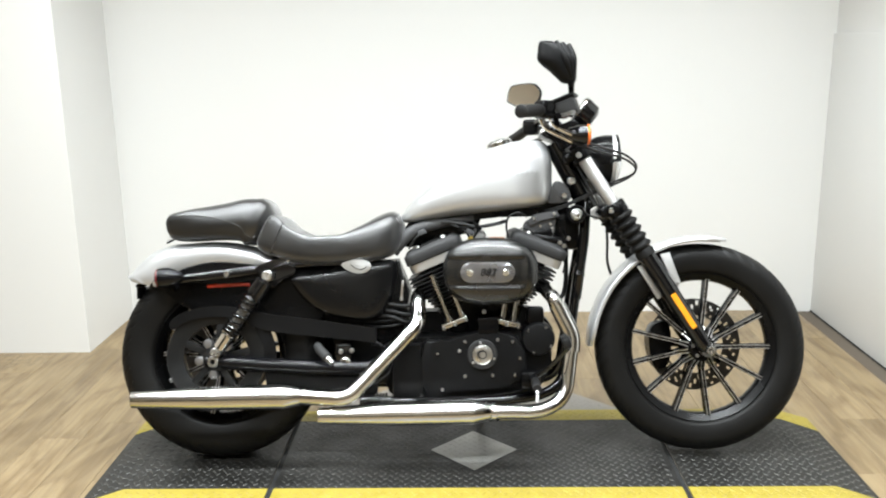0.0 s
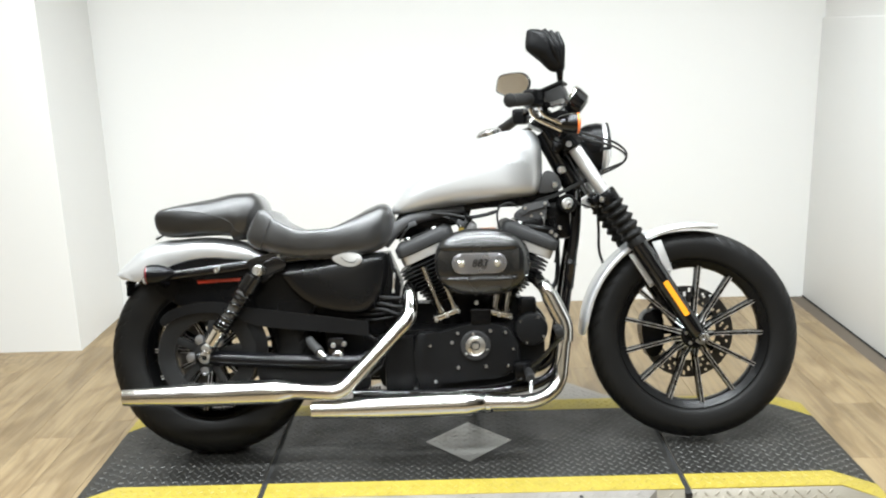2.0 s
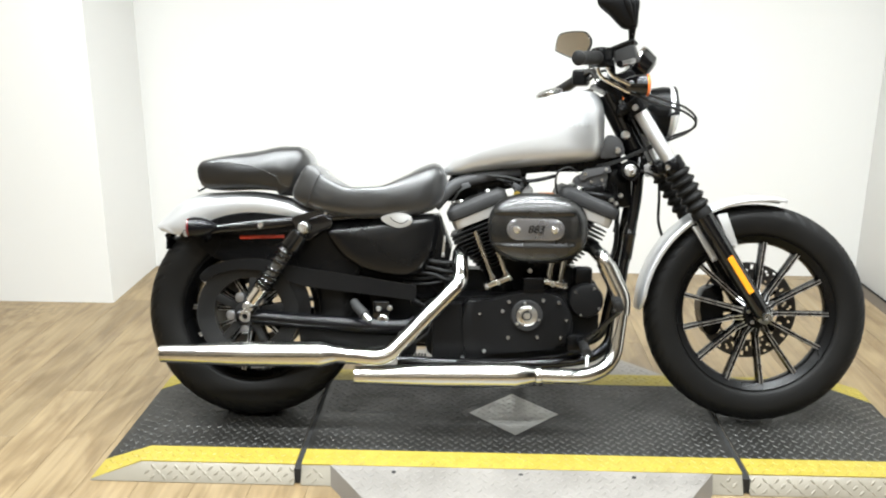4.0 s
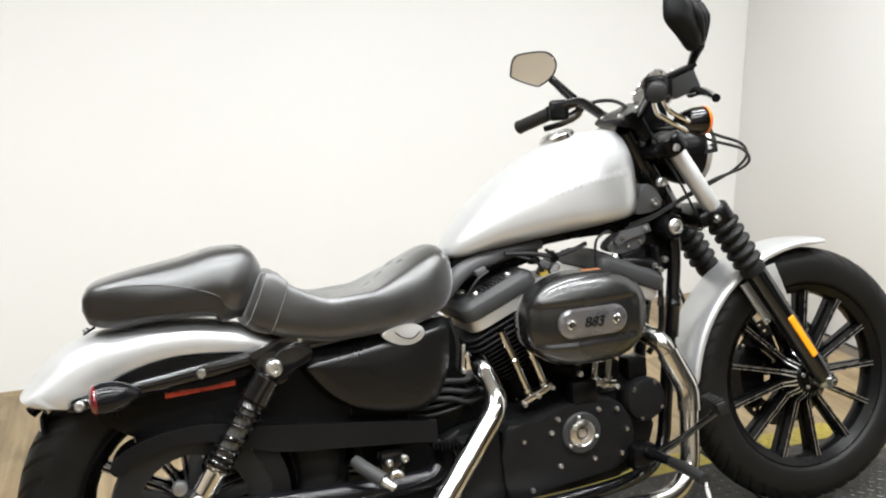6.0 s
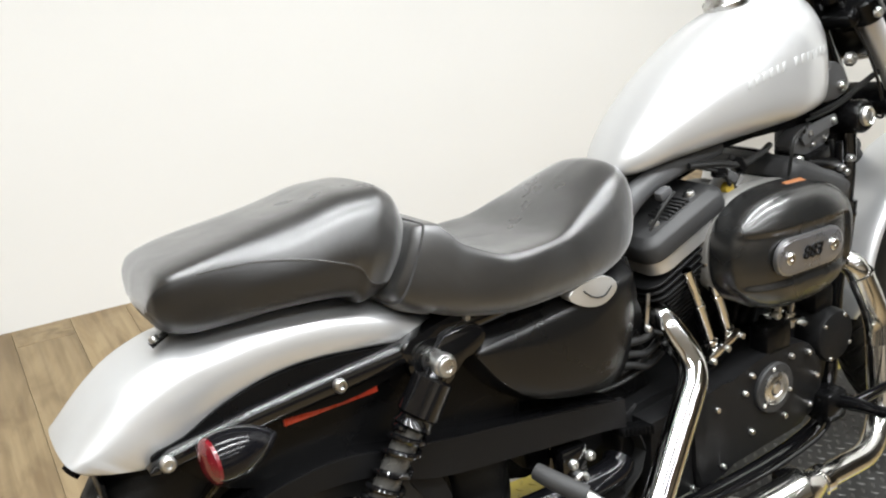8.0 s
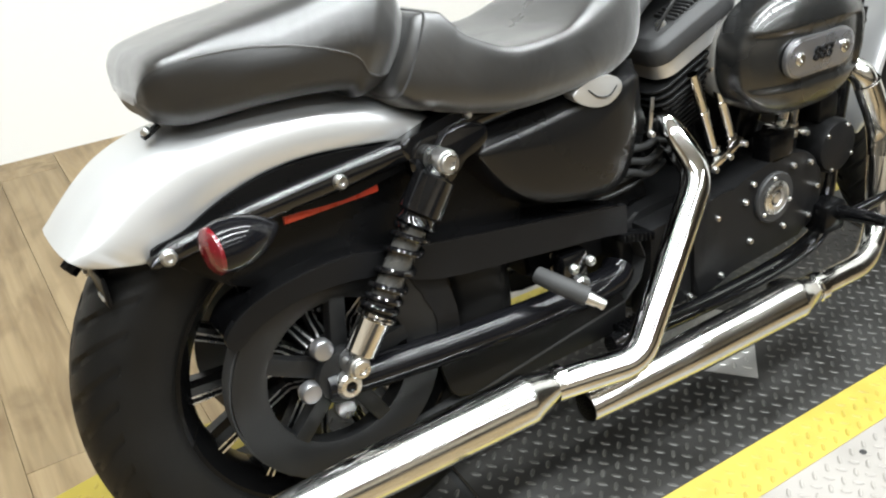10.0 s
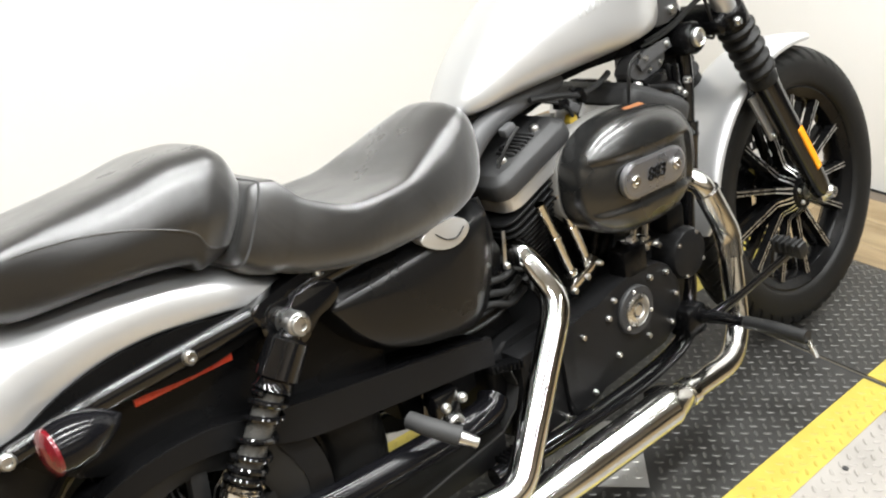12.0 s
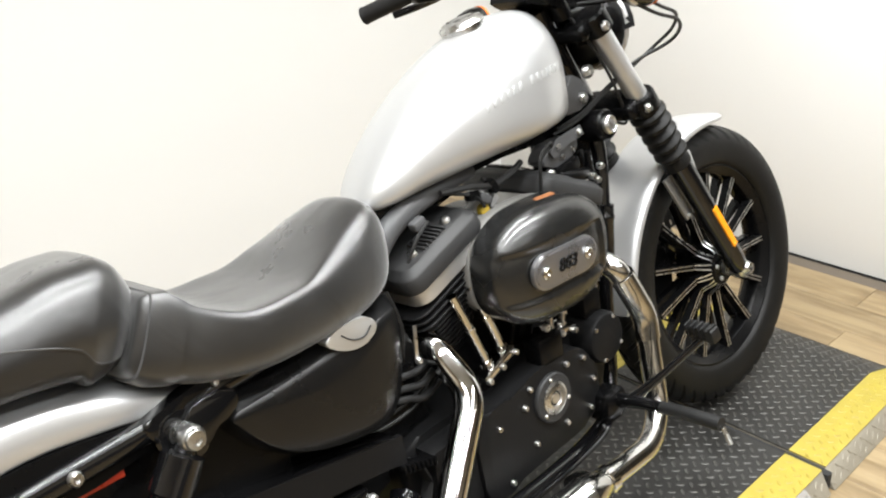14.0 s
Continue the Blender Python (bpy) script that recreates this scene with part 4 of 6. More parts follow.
cylinder((0.772, 0.342), math.radians(-22.5), 0.021)
cylinder((0.879, 0.361), math.radians(22.5), 0.0)
prism(bm := bmesh.new(), smooth_outline([(0.735, 0.36), (0.72, 0.47), (0.755, 0.60), (0.82, 0.64), (0.885, 0.60), (0.92, 0.47), (0.90, 0.36)], 3), -0.020, 0.060, 0.008)
part("engine_valley", bm, SATIN, moto, "black parts between the cylinders")
for (x0, z0), (x1, z1) in (((0.670, 0.560), (0.724, 0.418)), ((0.713, 0.565), (0.764, 0.428)), ((0.905, 0.545), (0.884, 0.418)), ((0.942, 0.560), (0.918, 0.412))):
    d = V((x1 - x0, 0, z1 - z0)).normalized()
    n = (V((x1, 0, z1)) - V((x0, 0, z0))).length
    lathe(bm := bmesh.new(), (x0, -0.100, z0), d, [(0, 0.0085), (n * 0.45, 0.0085), (n * 0.46, 0.0105), (n * 0.5, 0.0105), (n * 0.51, 0.0085), (n * 0.93, 0.0085), (n * 0.94, 0.012), (n, 0.012)], 16)
    part("pushrod_tube", bm, CHROME, moto, "chrome pushrod tube")
for cx, cz, ang in ((0.738, 0.414, 22), (0.898, 0.412, -12)):
    rot = Matrix.Rotation(math.radians(-ang), 4, "Y")
    bm = bmesh.new()
    box(bm, (cx, -0.102, cz), (0.082, 0.036, 0.015), 0.003, rot)
    blk = part("lifter_cover", bm, CHROME, moto, "chrome lifter block")
    for u in (-0.036, 0.0, 0.036):
        q = V((cx, -0.118, cz)) + rot.to_3x3() @ V((u, 0, -0.004))
        bolt(blk, q, 0.006, 0.008)

prism(bm := bmesh.new(), smooth_outline([(0.745, 0.620), (0.77, 0.642), (0.82, 0.656), (0.875, 0.652), (0.91, 0.632), (0.89, 0.610), (0.81, 0.600), (0.76, 0.605)], 3), -0.035, 0.055, 0.008)
part("top_motor_mount", bm, SATIN, moto, "black upper engine mount")

# air cleaner
AC = (0.848, 0.574)


def oval(a, hx, hz, n=2.5):
    c, s = math.cos(a), math.sin(a)
    return math.copysign(abs(c) ** (2 / n), c) * hx, math.copysign(abs(s) ** (2 / n), s) * hz


def oval_shell(levels, mat, name, label, seg=72):
    bm = bmesh.new()
    loops = []
    for y, k in levels:
        loop = []
        for i in range(seg):
            x, z = oval(2 * math.pi * i / seg, 0.138 * k, 0.099 * k - (0.004 if k > 0.9 else 0))
            loop.append((AC[0] + x, y, AC[1] + z))
        loops.append(loop)
    rings(bm, loops)
    return part(name, bm, mat, moto, label, 45)


oval_shell([(-0.070, 0.92), (-0.074, 1.0), (-0.102, 1.025), (-0.108, 1.01)], DUSTY, "air_filter_base", "dusty grey air filter backing plate")
def air_cover():
    bm = bmesh.new()
    seg, loops = 112, []
    for i in range(34):
        t = i / 33
        if t < 0.12:
            k, y = 0.97 + 0.03 * t / 0.12, -0.109 - 0.004 * t / 0.12
        elif t < 0.35:
            k, y = 1.0, -0.113 - 0.041 * (t - 0.12) / 0.23
        else:
            q = (t - 0.35) / 0.65
            k, y = max(0.03, math.cos(q * math.pi / 2) ** 0.78), -0.154 - 0.050 * math.sin(q * math.pi / 2) ** 0.9
        loop = []
        for j in range(seg):
            x, z = oval(2 * math.pi * j / seg, 0.1420 * k, 0.1005 * k)
            yy = y
            if y < -0.125:
                side = max(0.0, min(1.0, (0.046 - abs(z)) / 0.006)) * max(0.0, min(1.0, (0.104 - x) / 0.008))
                side *= max(0.0, min(1.0, (-0.125 - y) / 0.02))
                yy += 0.006 * side * side * (3 - 2 * side)
            loop.append((AC[0] + x, yy, AC[1] + z))
        loops.append(loop)
    rings(bm, loops)
    return part("air_cleaner_cover", bm, AIRBOX, moto, "satin black oval air cleaner cover", 50)


ac = air_cover()


def stadium(cx, cz, hx, hz, n=10):
    pts = []
    for s in (1, -1):
        for k in range(n + 1):
            a = math.radians(-90 + 180 * k / n) + (0 if s > 0 else math.pi)
            pts.append((cx + s * (hx - hz) + hz * math.cos(a), cz + hz * math.sin(a)))
    return pts


prism(bm := bmesh.new(), stadium(0.838, 0.575, 0.077, 0.0265), -0.196, -0.2045, 0.002)
plate = part("badge_plate", bm, BADGE, ac, "satin metal oval badge plate with two screws")
prism(bm := bmesh.new(), stadium(0.838, 0.575, 0.0805, 0.0300), -0.194, -0.2030, 0.002)
part("badge_rim", bm, RIM, plate)
for sx in (0.785, 0.891):
    bolt(plate, (sx, -0.2045, 0.575), 0.0105, 0.005, mat=CHROME)
txt = bpy.data.curves.new("number_text", "FONT")
txt.body, txt.size, txt.extrude, txt.align_x, txt.align_y = "883", 0.031, 0.0015, "CENTER", "CENTER"
txt.shear = 0.25
tmp = new("number_text", txt)
bpy.context.view_layer.update()
tm = bpy.data.meshes.new_from_object(tmp.evaluated_get(bpy.context.evaluated_depsgraph_get()))
bpy.data.objects.remove(tmp)
tm.materials.clear()
tm.materials.append(PLASTIC)
num = new("number_883", tm)
num.parent = plate
num.matrix_local = Matrix.Translation((0.838, -0.2056, 0.575)) @ Matrix.Rotation(math.pi / 2, 4, "X")
tagged(num, "black raised number 883")
box(bm := bmesh.new(), (0.868, -0.144, 0.6740), (0.045, 0.012, 0.003), 0.001, Matrix.Rotation(radians(10), 4, "X"))
part("warning_label", bm, material("orange_label", (0.20, 0.075, 0.025), 0.5, vary=0.3, vary_scale=80), ac, "small faded orange label")
lathe(bm := bmesh.new(), (0.80, -0.05, 0.655), (0.5, -0.2, 0.8), [(0, 0.022), (0.04, 0.022), (0.045, 0.016)], 18)
part("intake_body", bm, BRUSHED, moto, "satin metal intake body")

# ---- exhausts ----
def rounded(corners):
    """corners: (x, y, z, cut); straight runs with a bend of the given length at each corner."""
    pts = [V(corners[0][:3])]
    for a, c, b in zip(corners, corners[1:], corners[2:]):
        a, cut, c, b = V(a[:3]), c[3], V(c[:3]), V(b[:3])
        p, q = c + (a - c).normalized() * cut, c + (b - c).normalized() * cut
        pts += [p * (1 - t) ** 2 + c * 2 * t * (1 - t) + q * t * t for t in (k / 8 for k in range(9))]
    return pts + [V(corners[-1][:3])]


def pipe(name, corners, radius, label, mat=CHROME, seg=28):
    tube(bm := bmesh.new(), rounded(corners), radius, seg, 1)
    return part(name, bm, mat, moto, label, 50)


pipe("rear_exhaust_pipe", [(0.650, 0.015, 0.512, 0), (0.625, -0.085, 0.490, 0.030), (0.632, -0.156, 0.418, 0.034), (0.423, -0.240, 0.210, 0.032), (0.270, -0.214, 0.213, 0)], 0.0238, "chrome rear exhaust pipe")
front_pipe = pipe("front_exhaust_pipe", [(1.010, -0.040, 0.520, 0), (1.036, -0.144, 0.492, 0.018), (1.092, -0.157, 0.376, 0.045), (1.066, -0.190, 0.190, 0.055), (0.985, -0.222, 0.164, 0.035), (0.845, -0.224, 0.166, 0)], 0.0215, "chrome front exhaust pipe", SATIN_CHROME)


def shield(corners, radius, parent, spread=105):
    """A half shell clipped round the outer side of a pipe."""
    line = rounded(corners)
    loops = []
    for i, p in enumerate(line):
        d = (line[min(i + 1, len(line) - 1)] - line[max(i - 1, 0)]).normalized()
        out = V((0, -1, 0.25))
        out = (out - d * out.dot(d)).normalized()
        side = d.cross(out)
        angles = [math.radians(-spread + 2 * spread * k / 20) for k in range(21)]
        arc = lambda r, seq: [p + (out * math.cos(a) + side * math.sin(a)) * r for a in seq]
        loops.append(arc(radius, angles) + arc(radius - 0.0016, angles[::-1]))
    rings(bm := bmesh.new(), loops)
    ob = part("heat_shield", bm, SATIN_CHROME, parent, "chrome heat shield")
    return ob


shield([(1.046, -0.146, 0.472, 0), (1.091, -0.157, 0.378, 0.022), (1.087, -0.163, 0.332, 0)], 0.0258, front_pipe)


def muffler(name, a, b, label, fat):
    a, b = V(a), V(b)
    d = b - a
    n = d.length
    prof = [(0, 0.0225), (0.014, 0.0232), (0.018, 0.0262), (0.060, fat - 0.001), (0.064, fat), (0.070, fat), (0.075, fat - 0.0008), (n * 0.55, fat * 0.6 + 0.0125), (n * 0.62, fat * 0.5 + 0.0150), (n - 0.004, 0.0246), (n, 0.0244), (n, 0.0222), (n - 0.05, 0.0220)]
    bm = bmesh.new()
    lathe(bm, a, d, prof, 36)
    c = d.normalized()
    m = part(name, bm, SATIN_CHROME, moto, label, 40)
    # a black disc closes the bore and gives it the dark of its depth
    lathe(bm := bmesh.new(), b - c * 0.045, c, [(0, 0.0225), (0.002, 0.0222)], 28)
    part("muffler_bore", bm, GAP, m, "black disc that stands for the dark inside of the tail pipe")
    lathe(bm := bmesh.new(), a + c * 0.004, c, [(-0.010, 0.0245), (-0.008, 0.0265), (0.006, 0.0265), (0.008, 0.0245)], 30)
    part("clamp_band", bm, CHROME, m, "chrome clamp band")
    return m


muffler("rear_muffler", (0.297, -0.214, 0.213), (-0.222, -0.212, 0.205), "chrome upper muffler", 0.0380)
muffler("front_muffler", (0.855, -0.224, 0.166), (0.335, -0.224, 0.157), "chrome lower muffler", 0.0362)
box(bm := bmesh.new(), (0.845, -0.17, 0.142), (0.05, 0.05, 0.03), 0.006)
part("muffler_bracket", bm, SATIN, moto, "black muffler bracket")
tube(bm := bmesh.new(), [(0.62, -0.185, 0.195), (0.75, -0.19, 0.199), (0.90, -0.18, 0.21), (0.97, -0.16, 0.225)], 0.004, 8)
part("brake_rod", bm, GLOSS, moto, "black rear brake rod")
tube(bm := bmesh.new(), [(0.45, -0.15, 0.182), (0.70, -0.155, 0.180), (0.95, -0.13, 0.185), (1.06, -0.08, 0.22), (1.09, -0.065, 0.33), (1.11, -0.06, 0.47), (1.14, -0.05, 0.65), (1.15, -0.03, 0.78)], 0.016, 14)
part("frame_tube", bm, GLOSS, moto, "gloss black frame tube")
tube(bm := bmesh.new(), [(0.45, 0.12, 0.182), (0.70, 0.13, 0.180), (0.95, 0.12, 0.185), (1.06, 0.08, 0.22), (1.09, 0.065, 0.33), (1.11, 0.06, 0.47), (1.14, 0.05, 0.65), (1.15, 0.03, 0.78)], 0.016, 14)
part("frame_tube", bm, GLOSS, moto, "gloss black frame tube")
lathe(bm := bmesh.new(), (1.113, -0.064, 0.48), (0.08, 0, 0.6), [(0, 0.0175), (0.07, 0.0175), (0.072, 0.019), (0.078, 0.019), (0.08, 0.0175), (0.10, 0.0175)], 18)
part("tube_sleeve", bm, GLOSS, moto, "satin black sleeve on the frame tube")

# frame and middle
prism(bm := bmesh.new(), [(0.585, 0.700), (0.60, 0.725), (0.83, 0.752), (1.00, 0.770), (1.09, 0.80), (1.10, 0.745), (1.02, 0.735), (0.88, 0.733), (0.74, 0.720)], -0.045, 0.045, 0.006)
part("frame_backbone", bm, SATIN, moto, "black frame backbone under the tank")
tube(bm := bmesh.new(), [(0.548, -0.052, 0.628), (0.590, -0.052, 0.676), (0.640, -0.052, 0.704), (0.720, -0.050, 0.722), (0.800, -0.046, 0.732)], [0.019, 0.020, 0.019, 0.016, 0.013], 14)
rail = part("frame_rail", bm, GREY, moto, "dark grey frame rail behind the cylinder")
bolt(rail, (0.600, -0.064, 0.680), 0.006, 0.005)
prism(bm := bmesh.new(), [(0.575, 0.640), (0.60, 0.722), (0.83, 0.745), (0.81, 0.690), (0.74, 0.672), (0.66, 0.640)], 0.0, 0.045, 0.004)
part("wiring_tray", bm, SATIN, moto, "black tray under the tank")
for k, (x, z) in enumerate(((0.640, 0.690), (0.765, 0.700), (0.788, 0.690), (0.812, 0.704))):
    box(bm := bmesh.new(), (x, -0.082, z), (0.026, 0.018, 0.016), 0.004, Matrix.Rotation(radians(-20 + 25 * k), 4, "Y"))
    part("wire_connector", bm, SATIN if k % 2 else GREY, moto, "black wiring connector")
prism(bm := bmesh.new(), smooth_outline([(0.955, 0.700), (0.965, 0.722), (1.01, 0.738), (1.05, 0.730), (1.045, 0.705), (1.00, 0.688)], 3), -0.075, -0.035, 0.005)
coil = part("coil_cover", bm, GREY, moto, "dark grey coil cover under the tank")
box(bm := bmesh.new(), (1.012, -0.070, 0.682), (0.060, 0.034, 0.026), 0.006, Matrix.Rotation(radians(-14), 4, "Y"))
part("coil_body", bm, SATIN, coil)
prism(bm := bmesh.new(), [(0.965, 0.722), (0.985, 0.742), (1.055, 0.752), (1.062, 0.735), (1.00, 0.722), (0.975, 0.708)], -0.084, -0.078, 0.001)
part("coil_bracket", bm, GREY, coil)
for x, z in ((0.985, 0.729), (1.046, 0.743), (1.004, 0.706), (1.035, 0.712)):
    bolt(coil, (x, -0.084 if z > 0.72 else -0.075, z), 0.0055, 0.005)
prism(bm := bmesh.new(), smooth_outline([(1.038, 0.815), (1.055, 0.842), (1.085, 0.830), (1.098, 0.80), (1.09, 0.782), (1.03, 0.775)], 3), -0.075, -0.03, 0.005)
part("neck_cover", bm, GREY, moto, "dark grey neck cover")
tube(bm := bmesh.new(), [(1.055, 0, 0.965), (1.165, 0, 0.755)], 0.034, 24)
part("steering_head", bm, GLOSS, moto, "gloss black steering head")
box(bm := bmesh.new(), (1.09, 0, 0.69), (0.08, 0.10, 0.12), 0.015)
part("electrics_block", bm, SATIN, moto)
for x, z, r in ((1.077, 0.798, 0.010), (1.099, 0.842, 0.013)):
    bolt(moto, (x, -0.075, z), r, 0.010)
lathe(bm := bmesh.new(), (1.112, -0.045, 0.735), (0, -1, 0.1), [(0, 0.030), (0.052, 0.030), (0.058, 0.026)], 26)
ign = part("ignition_switch", bm, SATIN, moto, "black ignition switch with a bright ring")
lathe(bm := bmesh.new(), (1.112, -0.1027, 0.7408), (0, -1, 0.1), [(-0.002, 0.018), (0.006, 0.0175), (0.009, 0.0145), (0.005, 0.012), (0.005, 0.009), (0.010, 0.008), (0.011, 0.003)], 20)
part("ignition_ring", bm, STEEL, ign, "chrome key ring")
tube(bm := bmesh.new(), [(1.085, -0.07, 0.655), (1.03, -0.085, 0.665), (0.985, -0.08, 0.672)], 0.012, 10)
part("hose", bm, SATIN, moto)
for x, z in ((1.075, 0.645), (1.088, 0.668), (1.062, 0.655)):
    bolt(moto, (x, -0.09, z), 0.007, 0.01)
tube(bm := bmesh.new(), [(1.07, -0.08, 0.70), (1.082, -0.078, 0.60), (1.075, -0.08, 0.50), (1.03, -0.10, 0.46)], 0.007, 8)
part("hose", bm, SATIN, moto, "black hose")

# oil tank cover and what is behind it
prism(bm := bmesh.new(), [(0.24, 0.58), (0.56, 0.60), (0.60, 0.50), (0.58, 0.37), (0.50, 0.34), (0.46, 0.42), (0.33, 0.44), (0.27, 0.49)], -0.075, 0.09, 0.01)
part("middle_frame", bm, SATIN, moto)
prism(bm := bmesh.new(), [(0.30, 0.47), (0.47, 0.44), (0.60, 0.42), (0.62, 0.36), (0.56, 0.30), (0.44, 0.26), (0.36, 0.30), (0.36, 0.40)], -0.06, 0.06, 0.01)
part("gearbox_case", bm, WRINKLE, moto, "matte black gearbox case")
# added plate that hides the floor and keeps the gap behind the gearbox dark
prism(bm := bmesh.new(), [(0.285, 0.44), (0.60, 0.44), (0.62, 0.19), (0.45, 0.185), (0.35, 0.215), (0.30, 0.30)], 0.078, 0.094, 0.005)
part("gap_filler_plate", bm, SATIN, moto, "black plate added to darken the gap behind the gearbox")
prism(bm := bmesh.new(), smooth_outline([(0.565, 0.345), (0.575, 0.425), (0.70, 0.432), (0.80, 0.440), (0.95, 0.445), (1.015, 0.420), (1.02, 0.35)], 3), 0.02, 0.10, 0.010)
part("cylinder_deck", bm, WRINKLE, moto, "matte black deck under the cylinders")
bm = bmesh.new()
base = smooth_outline([(0.236, 0.576), (0.320, 0.589), (0.467, 0.600), (0.545, 0.606), (0.562, 0.585), (0.560, 0.545), (0.548, 0.490), (0.522, 0.442), (0.476, 0.422), (0.400, 0.428), (0.330, 0.448), (0.276, 0.488), (0.240, 0.540)], 4)
cxm, czm = 0.42, 0.53
face = smooth_outline([(0.250, 0.556), (0.335, 0.568), (0.455, 0.585), (0.535, 0.594), (0.550, 0.578), (0.549, 0.545), (0.538, 0.493), (0.512, 0.450), (0.471, 0.432), (0.402, 0.438), (0.338, 0.457), (0.290, 0.490), (0.256, 0.532)], 4)
loops = []
for y, k, f in ((-0.070, 0.97, 0), (-0.076, 1.0, 0), (-0.100, 1.0, 0), (-0.108, 0.99, 0.15), (-0.129, 1.0, 0.92), (-0.132, 0.995, 1), (-0.1335, 0.98, 1), (-0.136, 0.80, 1), (-0.139, 0.5, 1), (-0.140, 0.2, 1)):
    ring = [(cxm + (x * (1 - f) + u * f - cxm) * k, czm + (z * (1 - f) + w * f - czm) * k) for (x, z), (u, w) in zip(base, face)]
    # its front end curves in towards the frame
    loops.append([(x, min(-0.066, y + 0.030 * max(0.0, (x - 0.465) / 0.095) ** 2 * min(1.0, (-0.07 - y) / 0.06 + 0.2)), z) for x, z in ring])
rings(bm, loops)
oil = part("oil_tank_cover", bm, COVER, moto, "satin black oil tank cover", 60)
prism(bm := bmesh.new(), smooth_outline([(0.398, 0.597), (0.422, 0.609), (0.458, 0.612), (0.482, 0.603), (0.488, 0.588), (0.474, 0.574), (0.446, 0.570), (0.416, 0.580)], 4), -0.118, -0.141, 0.003, 2)
eye = part("oil_cover_badge", bm, BRUSHED, oil, "satin silver eye-shaped badge")
tube(bm := bmesh.new(), [(0.425, -0.141, 0.599), (0.442, -0.142, 0.586), (0.462, -0.142, 0.583), (0.477, -0.141, 0.594)], 0.0012, 6)
part("badge_line", bm, GAP, eye)
for k, (x, z) in enumerate(((0.50, 0.395), (0.50, 0.412))):
    tube(bm := bmesh.new(), [(0.42, -0.07, z + 0.01), (0.50, -0.085, z + 0.004), (0.57, -0.085, z + 0.012), (0.63, -0.07, z + 0.03)], 0.004, 10)
    part("hose", bm, RUBBER, moto, "black rubber hose")
tube(bm := bmesh.new(), [(0.565, -0.07, 0.60), (0.578, -0.075, 0.54), (0.575, -0.07, 0.48), (0.60, -0.07, 0.43)], 0.005, 8)
part("hose", bm, RUBBER, moto)
for k, z in enumerate((0.468, 0.448, 0.430)):
    tube(bm := bmesh.new(), [(0.500, -0.085, z + 0.004), (0.548, -0.092, z), (0.590, -0.088, z - 0.004 - 0.006 * k), (0.640, -0.070, z + 0.004 - 0.008 * k)], 0.0062, 10)
    part("hose", bm, RUBBER, moto, "black rubber hose")
box(bm := bmesh.new(), (0.579, -0.104, 0.515), (0.007, 0.003, 0.060), 0.001, Matrix.Rotation(radians(6), 4, "Y"))
clip = part("hose_clip", bm, STEEL, moto, "thin steel bracket")
bolt(clip, (0.577, -0.106, 0.488), 0.0055, 0.006)

# ---- rear suspension and drive ----
CENTRED[0] = True
tube(bm := bmesh.new(), [(-0.02, -0.100, 0.310), (0.06, -0.102, 0.304), (0.25, -0.100, 0.290), (0.46, -0.09, 0.282), (0.50, -0.08, 0.296)], [0.018, 0.023, 0.024, 0.025, 0.026], 16)
sw = part("swingarm", bm, ARM, moto, "gloss black swingarm")
tube(bm := bmesh.new(), [(-0.02, 0.100, 0.310), (0.06, 0.102, 0.304), (0.25, 0.100, 0.290), (0.46, 0.09, 0.282), (0.50, 0.08, 0.296)], [0.018, 0.020, 0.020, 0.022, 0.024], 16)
part("swingarm", bm, GLOSS, moto, "gloss black swingarm")
lathe(bm := bmesh.new(), (0.005, -0.090, 0.309), (0, -1, 0), [(0, 0.026), (0.012, 0.026), (0.014, 0.019), (0.030, 0.018), (0.034, 0.014), (0.034, 0.008), (0.022, 0.007)], 24)
ob_nut = bm
lathe(bm := bmesh.new(), (0.005, -0.088, 0.309), (0, -1, 0), [(-0.01, 0.034), (0.010, 0.034), (0.014, 0.031), (0.015, 0.020)], 28)
part("axle_block", bm, ARM, sw, "black axle block")
part("axle_nut", ob_nut, STEEL, sw, "bright rear axle nut")
